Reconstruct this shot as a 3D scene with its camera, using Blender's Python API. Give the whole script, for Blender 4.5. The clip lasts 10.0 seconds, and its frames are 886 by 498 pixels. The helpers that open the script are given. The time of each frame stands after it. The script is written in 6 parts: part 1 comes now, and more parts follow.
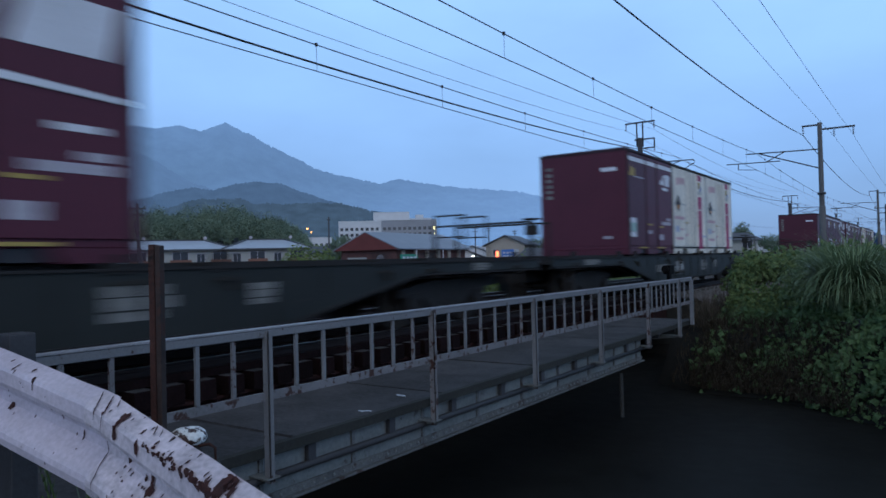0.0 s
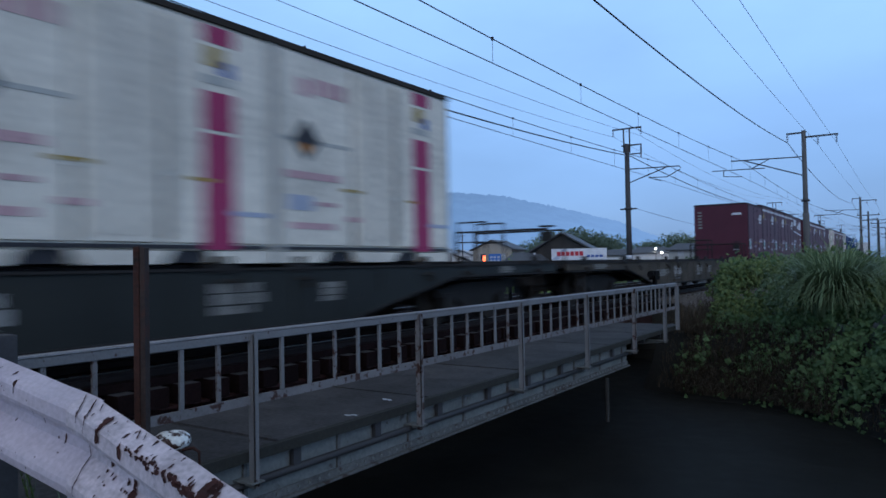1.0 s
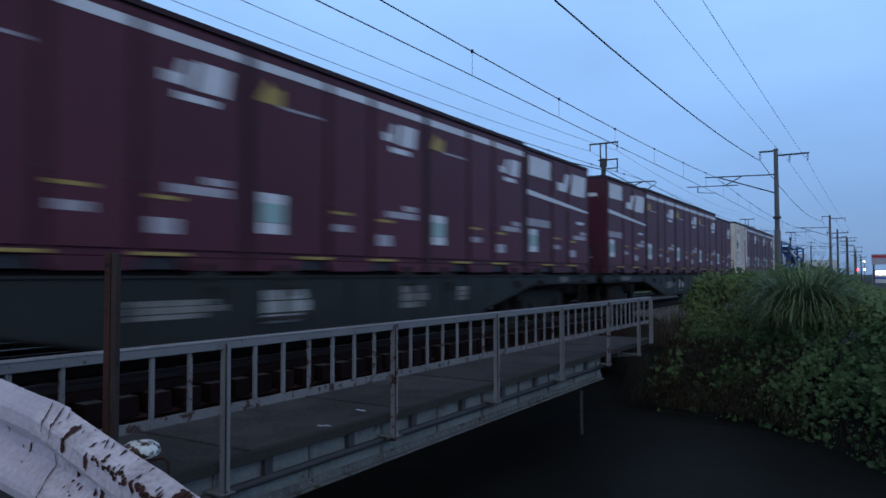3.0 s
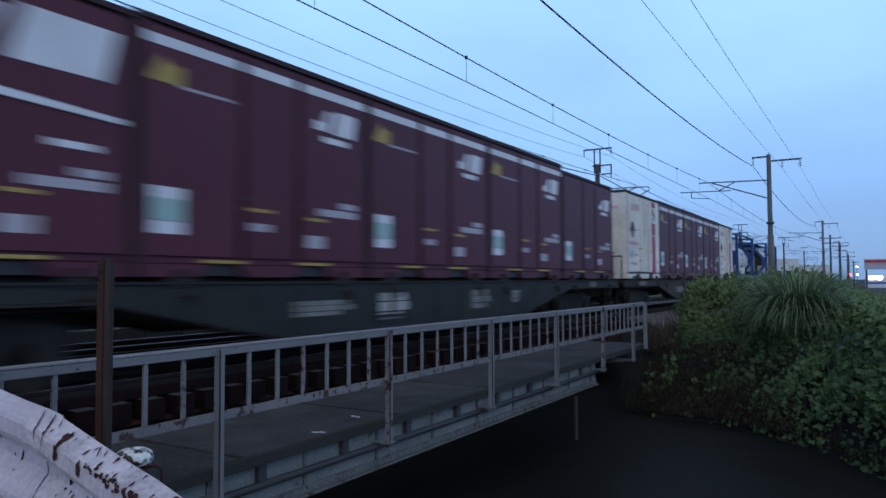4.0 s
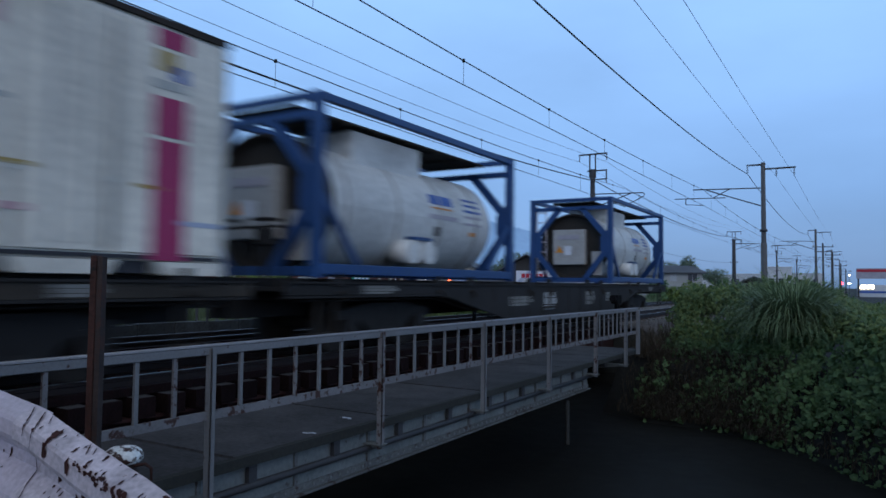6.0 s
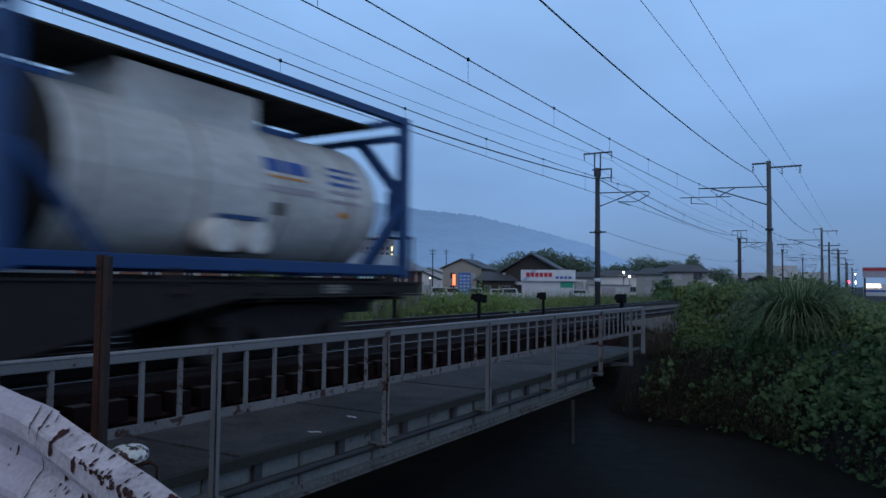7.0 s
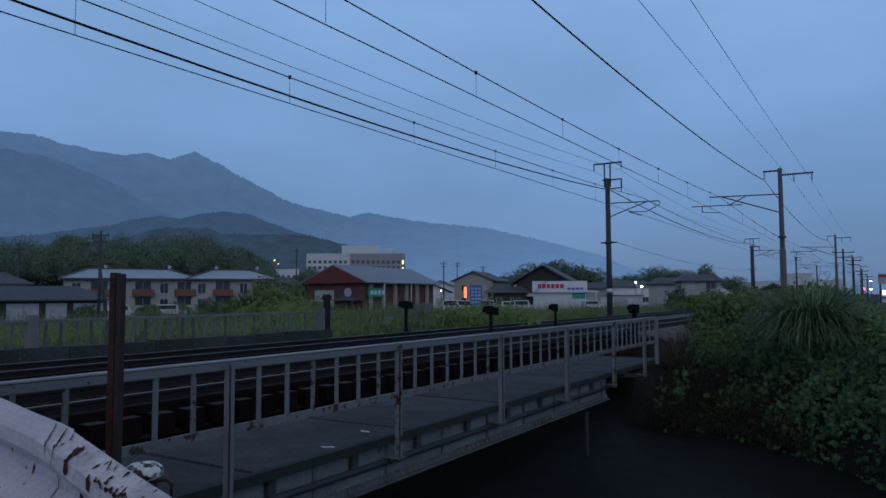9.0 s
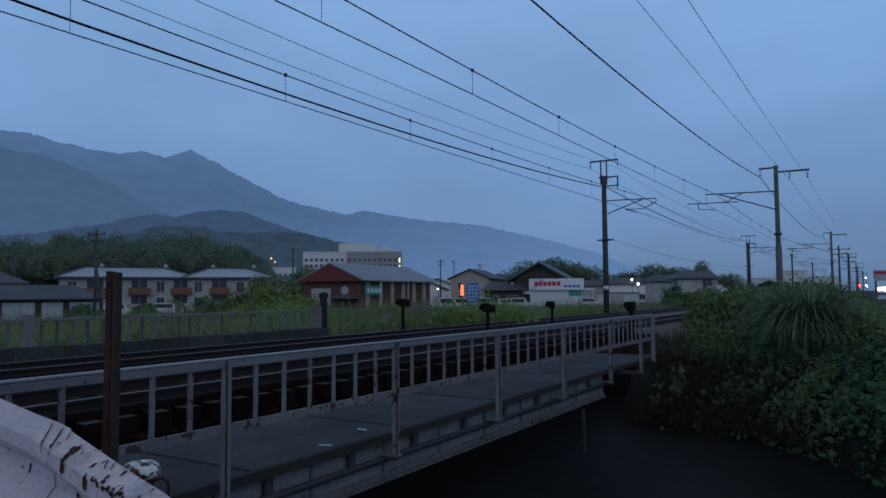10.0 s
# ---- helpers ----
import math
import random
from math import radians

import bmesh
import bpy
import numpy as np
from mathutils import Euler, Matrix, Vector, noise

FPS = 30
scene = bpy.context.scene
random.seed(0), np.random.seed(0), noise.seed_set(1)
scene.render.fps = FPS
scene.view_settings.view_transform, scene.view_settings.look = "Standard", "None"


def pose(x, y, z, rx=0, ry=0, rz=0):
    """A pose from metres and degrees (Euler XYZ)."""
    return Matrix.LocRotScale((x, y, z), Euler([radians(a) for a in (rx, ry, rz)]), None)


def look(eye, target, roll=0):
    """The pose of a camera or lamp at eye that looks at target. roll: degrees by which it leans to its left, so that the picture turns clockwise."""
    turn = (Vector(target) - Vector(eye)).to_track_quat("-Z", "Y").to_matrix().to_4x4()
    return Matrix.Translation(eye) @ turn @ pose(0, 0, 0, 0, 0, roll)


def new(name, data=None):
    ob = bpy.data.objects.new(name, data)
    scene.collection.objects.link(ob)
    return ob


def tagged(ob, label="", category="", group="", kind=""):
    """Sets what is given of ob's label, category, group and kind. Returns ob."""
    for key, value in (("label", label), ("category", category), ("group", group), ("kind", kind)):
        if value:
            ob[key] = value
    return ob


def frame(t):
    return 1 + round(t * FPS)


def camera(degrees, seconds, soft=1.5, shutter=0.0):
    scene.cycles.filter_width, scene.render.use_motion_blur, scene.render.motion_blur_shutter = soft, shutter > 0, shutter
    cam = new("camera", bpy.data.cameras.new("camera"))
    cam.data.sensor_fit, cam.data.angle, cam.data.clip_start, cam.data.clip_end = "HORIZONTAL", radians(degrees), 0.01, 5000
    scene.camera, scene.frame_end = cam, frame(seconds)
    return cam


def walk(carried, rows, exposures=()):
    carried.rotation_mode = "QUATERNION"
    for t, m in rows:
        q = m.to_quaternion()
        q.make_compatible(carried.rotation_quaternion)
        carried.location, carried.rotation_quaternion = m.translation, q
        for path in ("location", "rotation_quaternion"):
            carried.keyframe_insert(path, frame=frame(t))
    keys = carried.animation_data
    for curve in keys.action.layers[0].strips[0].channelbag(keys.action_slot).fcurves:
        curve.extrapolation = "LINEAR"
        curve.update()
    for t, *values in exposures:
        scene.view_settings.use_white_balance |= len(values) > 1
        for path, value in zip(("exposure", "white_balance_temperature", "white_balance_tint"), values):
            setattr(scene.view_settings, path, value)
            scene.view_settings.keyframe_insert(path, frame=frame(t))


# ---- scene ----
# World: y runs along the railway, x to its right, z = 0 at the rail heads. The camera stands on the road bank.
EYE = (0.0, 0.0, 1.05)
cam = camera(64.26, 10.0, soft=1.6, shutter=0.5)
# seconds, yaw to the left of the track, pitch up, roll
PATH = [
    (0, 34.54, 0.99, -1.42),
    (0.5, 33.96, 1.29, -1.43),
    (1, 33.49, 1.30, -1.06),
    (1.5, 32.87, 1.59, -0.93),
    (2, 32.47, 1.86, -0.54),
    (2.5, 31.99, 2.00, -0.27),
    (4, 31.15, 2.62, -0.30),
    (4.5, 31.00, 2.87, -0.27),
    (5, 30.77, 2.90, 0.21),
    (5.5, 30.70, 2.85, 0.59),
    (6, 30.69, 2.82, 0.60),
    (7.5, 31.31, 2.75, 0.46),
    (8, 31.25, 2.97, 0.02),
    (8.5, 31.52, 3.56, -0.17),
    (9, 31.95, 3.78, -0.25),
    (9.5, 32.00, 3.72, -0.30),
    (10, 31.68, 3.60, -0.41),
]


def hand_held(yaw, pitch, roll):
    y, p = radians(yaw), radians(pitch)
    ahead = Vector((-math.sin(y) * math.cos(p), math.cos(y) * math.cos(p), math.sin(p)))
    return look(EYE, Vector(EYE) + ahead, roll)


EXPOSURE = [(0.0, 0.8), (1.0, 0.80), (1.5, 0.55), (2.0, 0.50), (2.5, 0.53), (4.0, 0.95), (4.5, 0.97), (5.0, 0.87), (6.0, 0.65), (7.3, 0.27), (8.0, 0.13), (9.0, 0.0), (10.0, -0.03)]
walk(cam, [(t, hand_held(yaw, pitch, roll)) for t, yaw, pitch, roll in PATH], EXPOSURE)

# ---- light: an overcast evening sky ----
world = bpy.data.worlds.new("evening_sky")
scene.world = world
world.use_nodes = True
wn, wl = world.node_tree.nodes, world.node_tree.links
bg = wn["Background"]
sky = wn.new("ShaderNodeTexSky")
sky.sky_type, sky.sun_disc, sky.sun_elevation, sky.sun_rotation = "NISHITA", False, radians(33), radians(140)
coord = wn.new("ShaderNodeTexCoord")
sep = wn.new("ShaderNodeSeparateXYZ")
wl.new(coord.outputs["Generated"], sep.inputs[0])
ramp = wn.new("ShaderNodeValToRGB")
ramp.color_ramp.elements[0].position, ramp.color_ramp.elements[0].color = 0.0, (0.115, 0.215, 0.41, 1)
ramp.color_ramp.elements[1].position, ramp.color_ramp.elements[1].color = 0.38, (0.25, 0.45, 0.80, 1)
mid = ramp.color_ramp.elements.new(0.12)
mid.color = (0.15, 0.285, 0.545, 1)
for place, colour in ((0.6, (0.15, 0.22, 0.34, 1)), (1.0, (0.07, 0.085, 0.11, 1))):
    ramp.color_ramp.elements.new(place).color = colour
wl.new(sep.outputs["Z"], ramp.inputs[0])
cloud = wn.new("ShaderNodeTexNoise")
cloud.inputs["Scale"].default_value, cloud.inputs["Detail"].default_value = 2.2, 6
stretch = wn.new("ShaderNodeMapping")
stretch.inputs["Scale"].default_value = (1, 1, 2.6)
wl.new(coord.outputs["Generated"], stretch.inputs[0])
wl.new(stretch.outputs[0], cloud.inputs["Vector"])
cloud_range = wn.new("ShaderNodeMapRange")
cloud_range.inputs["From Min"].default_value, cloud_range.inputs["From Max"].default_value = 0.3, 0.7
cloud_range.inputs["To Min"].default_value, cloud_range.inputs["To Max"].default_value = 0.88, 1.12
wl.new(cloud.outputs[0], cloud_range.inputs[0])
tone = wn.new("ShaderNodeMixRGB")
tone.blend_type = "MULTIPLY"
tone.inputs[0].default_value = 1
wl.new(ramp.outputs[0], tone.inputs[1])
wl.new(cloud_range.outputs[0], tone.inputs[2])
dim = wn.new("ShaderNodeMixRGB")
dim.blend_type = "MULTIPLY"
dim.inputs[0].default_value, dim.inputs[2].default_value = 1, (0.05, 0.05, 0.05, 1)
wl.new(sky.outputs[0], dim.inputs[1])
blend = wn.new("ShaderNodeMixRGB")
blend.inputs[0].default_value = 0.12
wl.new(tone.outputs[0], blend.inputs[1])
wl.new(dim.outputs[0], blend.inputs[2])
wl.new(blend.outputs[0], bg.inputs["Color"])
bg.inputs["Strength"].default_value = 1.0

sun_data = bpy.data.lights.new("sun", "SUN")
sun_data.energy, sun_data.angle, sun_data.color = 0.42, radians(60), (1.0, 0.96, 0.97)
sun = new("sun", sun_data)
sun.matrix_world = look((22, -26, 22), (0, 0, 0))


# ---- materials ----
def material(name, colour, rough=0.7, metal=0.0, vary=0.25, grain=30.0, stain=1.2, bump=0.15, rust=0.0, rust_colour=(0.045, 0.019, 0.014), rust_scale=6.0, per_object=0.0, spec=0.4):
    """A weathered surface: fine grain, broad stains, relief, and rust where the paint has gone."""
    m = bpy.data.materials.new(name)
    m.use_nodes = True
    n, l = m.node_tree.nodes, m.node_tree.links
    b = n["Principled BSDF"]
    b.inputs["Metallic"].default_value, b.inputs["Specular IOR Level"].default_value = metal, spec
    co = n.new("ShaderNodeTexCoord")
    fine, broad = n.new("ShaderNodeTexNoise"), n.new("ShaderNodeTexNoise")
    fine.inputs["Scale"].default_value, fine.inputs["Detail"].default_value = grain, 5
    broad.inputs["Scale"].default_value, broad.inputs["Detail"].default_value = stain, 6
    for t in (fine, broad):
        l.new(co.outputs["Object"], t.inputs["Vector"])
    add = n.new("ShaderNodeMath")
    l.new(fine.outputs[0], add.inputs[0]), l.new(broad.outputs[0], add.inputs[1])
    rng = n.new("ShaderNodeMapRange")
    rng.inputs["From Min"].default_value, rng.inputs["From Max"].default_value = 0.65, 1.35
    rng.inputs["To Min"].default_value, rng.inputs["To Max"].default_value = 1 - vary, 1 + vary
    l.new(add.outputs[0], rng.inputs[0])
    mul = n.new("ShaderNodeMixRGB")
    mul.blend_type = "MULTIPLY"
    mul.inputs[0].default_value, mul.inputs[1].default_value = 1, (*colour, 1)
    l.new(rng.outputs[0], mul.inputs[2])
    out = mul.outputs[0]
    if per_object:
        info = n.new("ShaderNodeObjectInfo")
        r2 = n.new("ShaderNodeMapRange")
        r2.inputs["To Min"].default_value, r2.inputs["To Max"].default_value = 1 - per_object, 1 + per_object
        l.new(info.outputs["Random"], r2.inputs[0])
        mul2 = n.new("ShaderNodeMixRGB")
        mul2.blend_type = "MULTIPLY"
        mul2.inputs[0].default_value = 1
        l.new(out, mul2.inputs[1]), l.new(r2.outputs[0], mul2.inputs[2])
        out = mul2.outputs[0]
    rr = n.new("ShaderNodeMapRange")
    rr.inputs["To Min"].default_value, rr.inputs["To Max"].default_value = max(rough - 0.15, 0.03), min(rough + 0.15, 1)
    l.new(fine.outputs[0], rr.inputs[0])
    if rust:
        spot = n.new("ShaderNodeTexNoise")
        spot.inputs["Scale"].default_value, spot.inputs["Detail"].default_value, spot.inputs["Roughness"].default_value = rust_scale, 8, 0.65
        l.new(co.outputs["Object"], spot.inputs["Vector"])
        cut = n.new("ShaderNodeMapRange")
        edge = 0.72 - 0.42 * rust
        cut.inputs["From Min"].default_value, cut.inputs["From Max"].default_value = edge, edge + 0.05
        l.new(spot.outputs[0], cut.inputs[0])
        mix = n.new("ShaderNodeMixRGB")
        l.new(cut.outputs[0], mix.inputs[0]), l.new(out, mix.inputs[1])
        mix.inputs[2].default_value = (*rust_colour, 1)
        out = mix.outputs[0]
    l.new(out, b.inputs["Base Color"])
    l.new(rr.outputs[0], b.inputs["Roughness"])
    if bump:
        bp = n.new("ShaderNodeBump")
        bp.inputs["Strength"].default_value, bp.inputs["Distance"].default_value = bump, 0.02
        l.new(fine.outputs[0], bp.inputs["Height"])
        l.new(bp.outputs[0], b.inputs["Normal"])
    return m


def glow(name, colour, strength):
    m = bpy.data.materials.new(name)
    m.use_nodes = True
    b = m.node_tree.nodes["Principled BSDF"]
    b.inputs["Base Color"].default_value = (*colour, 1)
    b.inputs["Emission Color"].default_value, b.inputs["Emission Strength"].default_value = (*colour, 1), strength
    return m


def leafy(name, low, high, rough=0.55, through_light=0.25, patch=0.9, each=0.55):
    """Foliage: each leaf its own tone between two greens, a little light through it."""
    m = bpy.data.materials.new(name)
    m.use_nodes = True
    n, l = m.node_tree.nodes, m.node_tree.links
    b = n["Principled BSDF"]
    geo, co, ns = n.new("ShaderNodeNewGeometry"), n.new("ShaderNodeTexCoord"), n.new("ShaderNodeTexNoise")
    ns.inputs["Scale"].default_value = patch
    l.new(co.outputs["Object"], ns.inputs["Vector"])
    add = n.new("ShaderNodeMath")
    add.operation = "MULTIPLY_ADD"
    add.inputs[1].default_value, add.inputs[2].default_value = each, 0.255 - each / 2
    l.new(geo.outputs["Random Per Island"], add.inputs[0])
    add2 = n.new("ShaderNodeMath")
    add2.operation = "MULTIPLY_ADD"
    add2.inputs[1].default_value = 0.9
    l.new(ns.outputs[0], add2.inputs[0]), l.new(add.outputs[0], add2.inputs[2])
    mix = n.new("ShaderNodeMixRGB")
    mix.inputs[1].default_value, mix.inputs[2].default_value = (*low, 1), (*high, 1)
    l.new(add2.outputs[0], mix.inputs[0])
    l.new(mix.outputs[0], b.inputs["Base Color"])
    b.inputs["Roughness"].default_value, b.inputs["Specular IOR Level"].default_value = rough, 0.3
    tr = n.new("ShaderNodeBsdfTranslucent")
    l.new(mix.outputs[0], tr.inputs["Color"])
    ms = n.new("ShaderNodeMixShader")
    ms.inputs[0].default_value = through_light
    l.new(b.outputs[0], ms.inputs[1]), l.new(tr.outputs[0], ms.inputs[2])
    l.new(ms.outputs[0], n["Material Output"].inputs["Surface"])
    return m


CONCRETE = material("concrete", (0.15, 0.15, 0.15), 0.85, vary=0.35, grain=45, stain=0.9, bump=0.3)
CONCRETE_DARK = material("dark_concrete", (0.022, 0.023, 0.02), 0.9, vary=0.5, grain=25, stain=1.1, bump=0.4)
DECK = material("walkway_concrete", (0.045, 0.0435, 0.0445), 0.88, vary=0.75, grain=26, stain=2.2, bump=0.35, per_object=0.16)
GREY_PAINT = material("grey_painted_steel", (0.155, 0.16, 0.168), 0.6, vary=0.2, grain=60, stain=2.5, bump=0.1, rust=0.24, rust_scale=11)
GREY_PAINT_RUSTY = material("grey_paint_going_to_rust", (0.155, 0.152, 0.158), 0.65, vary=0.25, grain=60, stain=2.5, bump=0.15, rust=0.44, rust_scale=13)
LIP_PAINT = material("pale_rail_lip", (0.27, 0.27, 0.285), 0.5, vary=0.25, grain=60, stain=3, bump=0.1, rust=0.26, rust_scale=9)
GIRDER_DIRTY = material("stained_girder_flange", (0.095, 0.10, 0.10), 0.8, vary=0.45, grain=40, stain=3, bump=0.2, rust=0.36, rust_colour=(0.045, 0.032, 0.028), rust_scale=7)
GIRDER = material("girder_paint", (0.135, 0.148, 0.146), 0.65, vary=0.35, grain=30, stain=2.2, bump=0.1, rust=0.27, rust_colour=(0.06, 0.055, 0.052), rust_scale=5)
DARK_STEEL = material("dark_steel", (0.035, 0.036, 0.04), 0.6, vary=0.3, grain=40, stain=2)
RUST_STEEL = material("rusted_steel", (0.045, 0.015, 0.010), 0.85, vary=0.45, grain=50, stain=2.5, bump=0.4)
RUST_RED = material("red_lead_girder", (0.04, 0.014, 0.013), 0.8, vary=0.45, grain=30, stain=1.5, bump=0.3)
OLD_POST = material("weathered_post", (0.034, 0.022, 0.019), 0.85, vary=0.6, grain=50, stain=5, rust=0.45)
GUARD_WHITE = material("white_guard_rail_paint", (0.53, 0.475, 0.53), 0.42, vary=0.2, grain=55, stain=5.0, bump=0.06, rust=0.06, rust_colour=(0.045, 0.012, 0.01), rust_scale=16)
GUARD_CHIPPED = material("chipped_white_paint", (0.53, 0.475, 0.51), 0.45, vary=0.34, grain=50, stain=9.0, bump=0.12, rust=0.14, rust_colour=(0.20, 0.13, 0.11), rust_scale=20)
GUARD_RUST = material("fresh_rust_on_guard_rail", (0.040, 0.012, 0.010), 0.85, vary=0.5, grain=60, stain=14, bump=0.3)
RAIL_STEEL = material("rail_steel", (0.018, 0.011, 0.010), 0.7, metal=0.2, vary=0.3)
RAIL_TOP = material("polished_rail_head", (0.15, 0.148, 0.148), 0.45, metal=0.9, vary=0.1, grain=80)
TIMBER = material("dark_red_brown_timber", (0.0095, 0.0046, 0.0048), 0.95, vary=0.6, grain=30, stain=5, bump=0.5, per_object=0.4, spec=0.1)
TIE_TOP = material("worn_lit_tie_top", (0.050, 0.047, 0.049), 0.9, vary=0.75, grain=20, stain=3, bump=0.4, per_object=0.3, rust=0.42, rust_colour=(0.02, 0.011, 0.010), rust_scale=7)
SLEEPER = material("concrete_sleeper", (0.17, 0.165, 0.155), 0.9, vary=0.25, per_object=0.12)
BALLAST = material("ballast", (0.10, 0.085, 0.075), 0.95, vary=0.7, grain=18, stain=1.0, bump=1.0)
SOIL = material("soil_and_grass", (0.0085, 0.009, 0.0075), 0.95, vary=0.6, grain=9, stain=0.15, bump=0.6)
ASPHALT = material("asphalt", (0.05, 0.05, 0.05), 0.9, vary=0.3, grain=80, stain=0.8, bump=0.4)
WIRE = material("wire", (0.03, 0.03, 0.035), 0.5, metal=0.5, vary=0.1)
POLE_CONCRETE = material("pole_concrete", (0.095, 0.097, 0.10), 0.85, vary=0.25, grain=30, stain=1.5)
POLE_STEEL = material("pole_steel", (0.05, 0.05, 0.055), 0.7, vary=0.2, grain=30, stain=1.5)
INSULATOR = material("insulator", (0.10, 0.08, 0.075), 0.3, vary=0.1)
WATER = material("river_water", (0.014, 0.015, 0.0145), 0.6, vary=0.3, grain=3.5, stain=0.6, bump=0.08, spec=0.05)

WAGON = material("wagon_grey_paint", (0.0125, 0.014, 0.0115), 0.62, vary=0.6, grain=25, stain=0.9, bump=0.15, rust=0.12, rust_colour=(0.05, 0.032, 0.025))
# WAGON_DUSTY made darker: one wagon's dimness is put into its dusty paint.
WAGON_BROWN_SHADED = material("shaded_dusty_brown_paint", (0.036, 0.030, 0.0235), 0.88, vary=0.7, grain=14, stain=1.2, bump=0.2, rust=0.2, rust_colour=(0.024, 0.018, 0.015), rust_scale=2.2)
WAGON_DUSTY = material("dusty_wagon_paint", (0.052, 0.043, 0.032), 0.88, vary=0.75, grain=12, stain=1.4, bump=0.2, rust=0.2, rust_colour=(0.035, 0.026, 0.021), rust_scale=2.2)
WAGON_DARK = material("wagon_underframe", (0.016, 0.015, 0.015), 0.85, vary=0.4, grain=25, stain=1.2, bump=0.3)
DUST_AND_SHADE = material("dust_and_shade_brown", (0.026, 0.0215, 0.018), 0.9, vary=0.4, grain=20, stain=2, bump=0.3)
MAROON = material("maroon_container_paint", (0.082, 0.019, 0.033), 0.52, vary=0.16, grain=20, stain=0.9, bump=0.06, per_object=0.12, spec=0.27)
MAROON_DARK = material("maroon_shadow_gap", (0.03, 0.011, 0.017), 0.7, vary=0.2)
CREAM = material("off_white_container_paint", (0.66, 0.63, 0.55), 0.55, vary=0.3, grain=14, stain=0.9, bump=0.08, rust=0.12, rust_colour=(0.30, 0.24, 0.19), rust_scale=2.5)
CREAM_GREY = material("grimy_shaded_cream", (0.40, 0.41, 0.39), 0.6, vary=0.2, grain=18, stain=0.9)
MARK_WHITE = material("white_marking", (0.62, 0.64, 0.68), 0.6, vary=0.15)
MARK_PALE = material("worn_white_marking", (0.36, 0.34, 0.38), 0.6, vary=0.25)
MARK_GREEN = material("pale_green_label", (0.30, 0.46, 0.44), 0.6, vary=0.15)
MARK_STENCIL = material("faded_stencil", (0.17, 0.17, 0.16), 0.8, vary=0.5, grain=30, stain=4)
MARK_PLACARD = material("dusty_white_placard", (0.30, 0.31, 0.31), 0.8, vary=0.4, grain=20, stain=4)
MARK_YELLOW = material("yellow_marking", (0.36, 0.26, 0.07), 0.6, vary=0.2)
MARK_PINK = material("magenta_marking", (0.33, 0.03, 0.11), 0.6, vary=0.15)
MARK_PINK_PALE = material("faded_pink_marking", (0.54, 0.35, 0.37), 0.6, vary=0.35)
MARK_BLUE = material("pale_blue_label", (0.36, 0.41, 0.52), 0.6, vary=0.15)
MARK_BLACK = material("black_marking", (0.025, 0.025, 0.03), 0.6, vary=0.2)
MARK_ORANGE = material("orange_marking", (0.62, 0.24, 0.03), 0.6, vary=0.2)
TANK_BLUE = material("blue_frame_paint", (0.013, 0.052, 0.165), 0.45, vary=0.15, grain=25, stain=1.2, rust=0.1)
TANK_WHITE = material("tank_cladding", (0.56, 0.565, 0.545), 0.45, vary=0.28, grain=9, stain=1.3, bump=0.05, spec=0.4)
TANK_GREY = material("tank_valve_box", (0.36, 0.35, 0.33), 0.5, vary=0.2, grain=20, stain=1.5)
LOGO_BLUE = material("blue_marking", (0.04, 0.10, 0.34), 0.5, vary=0.15)



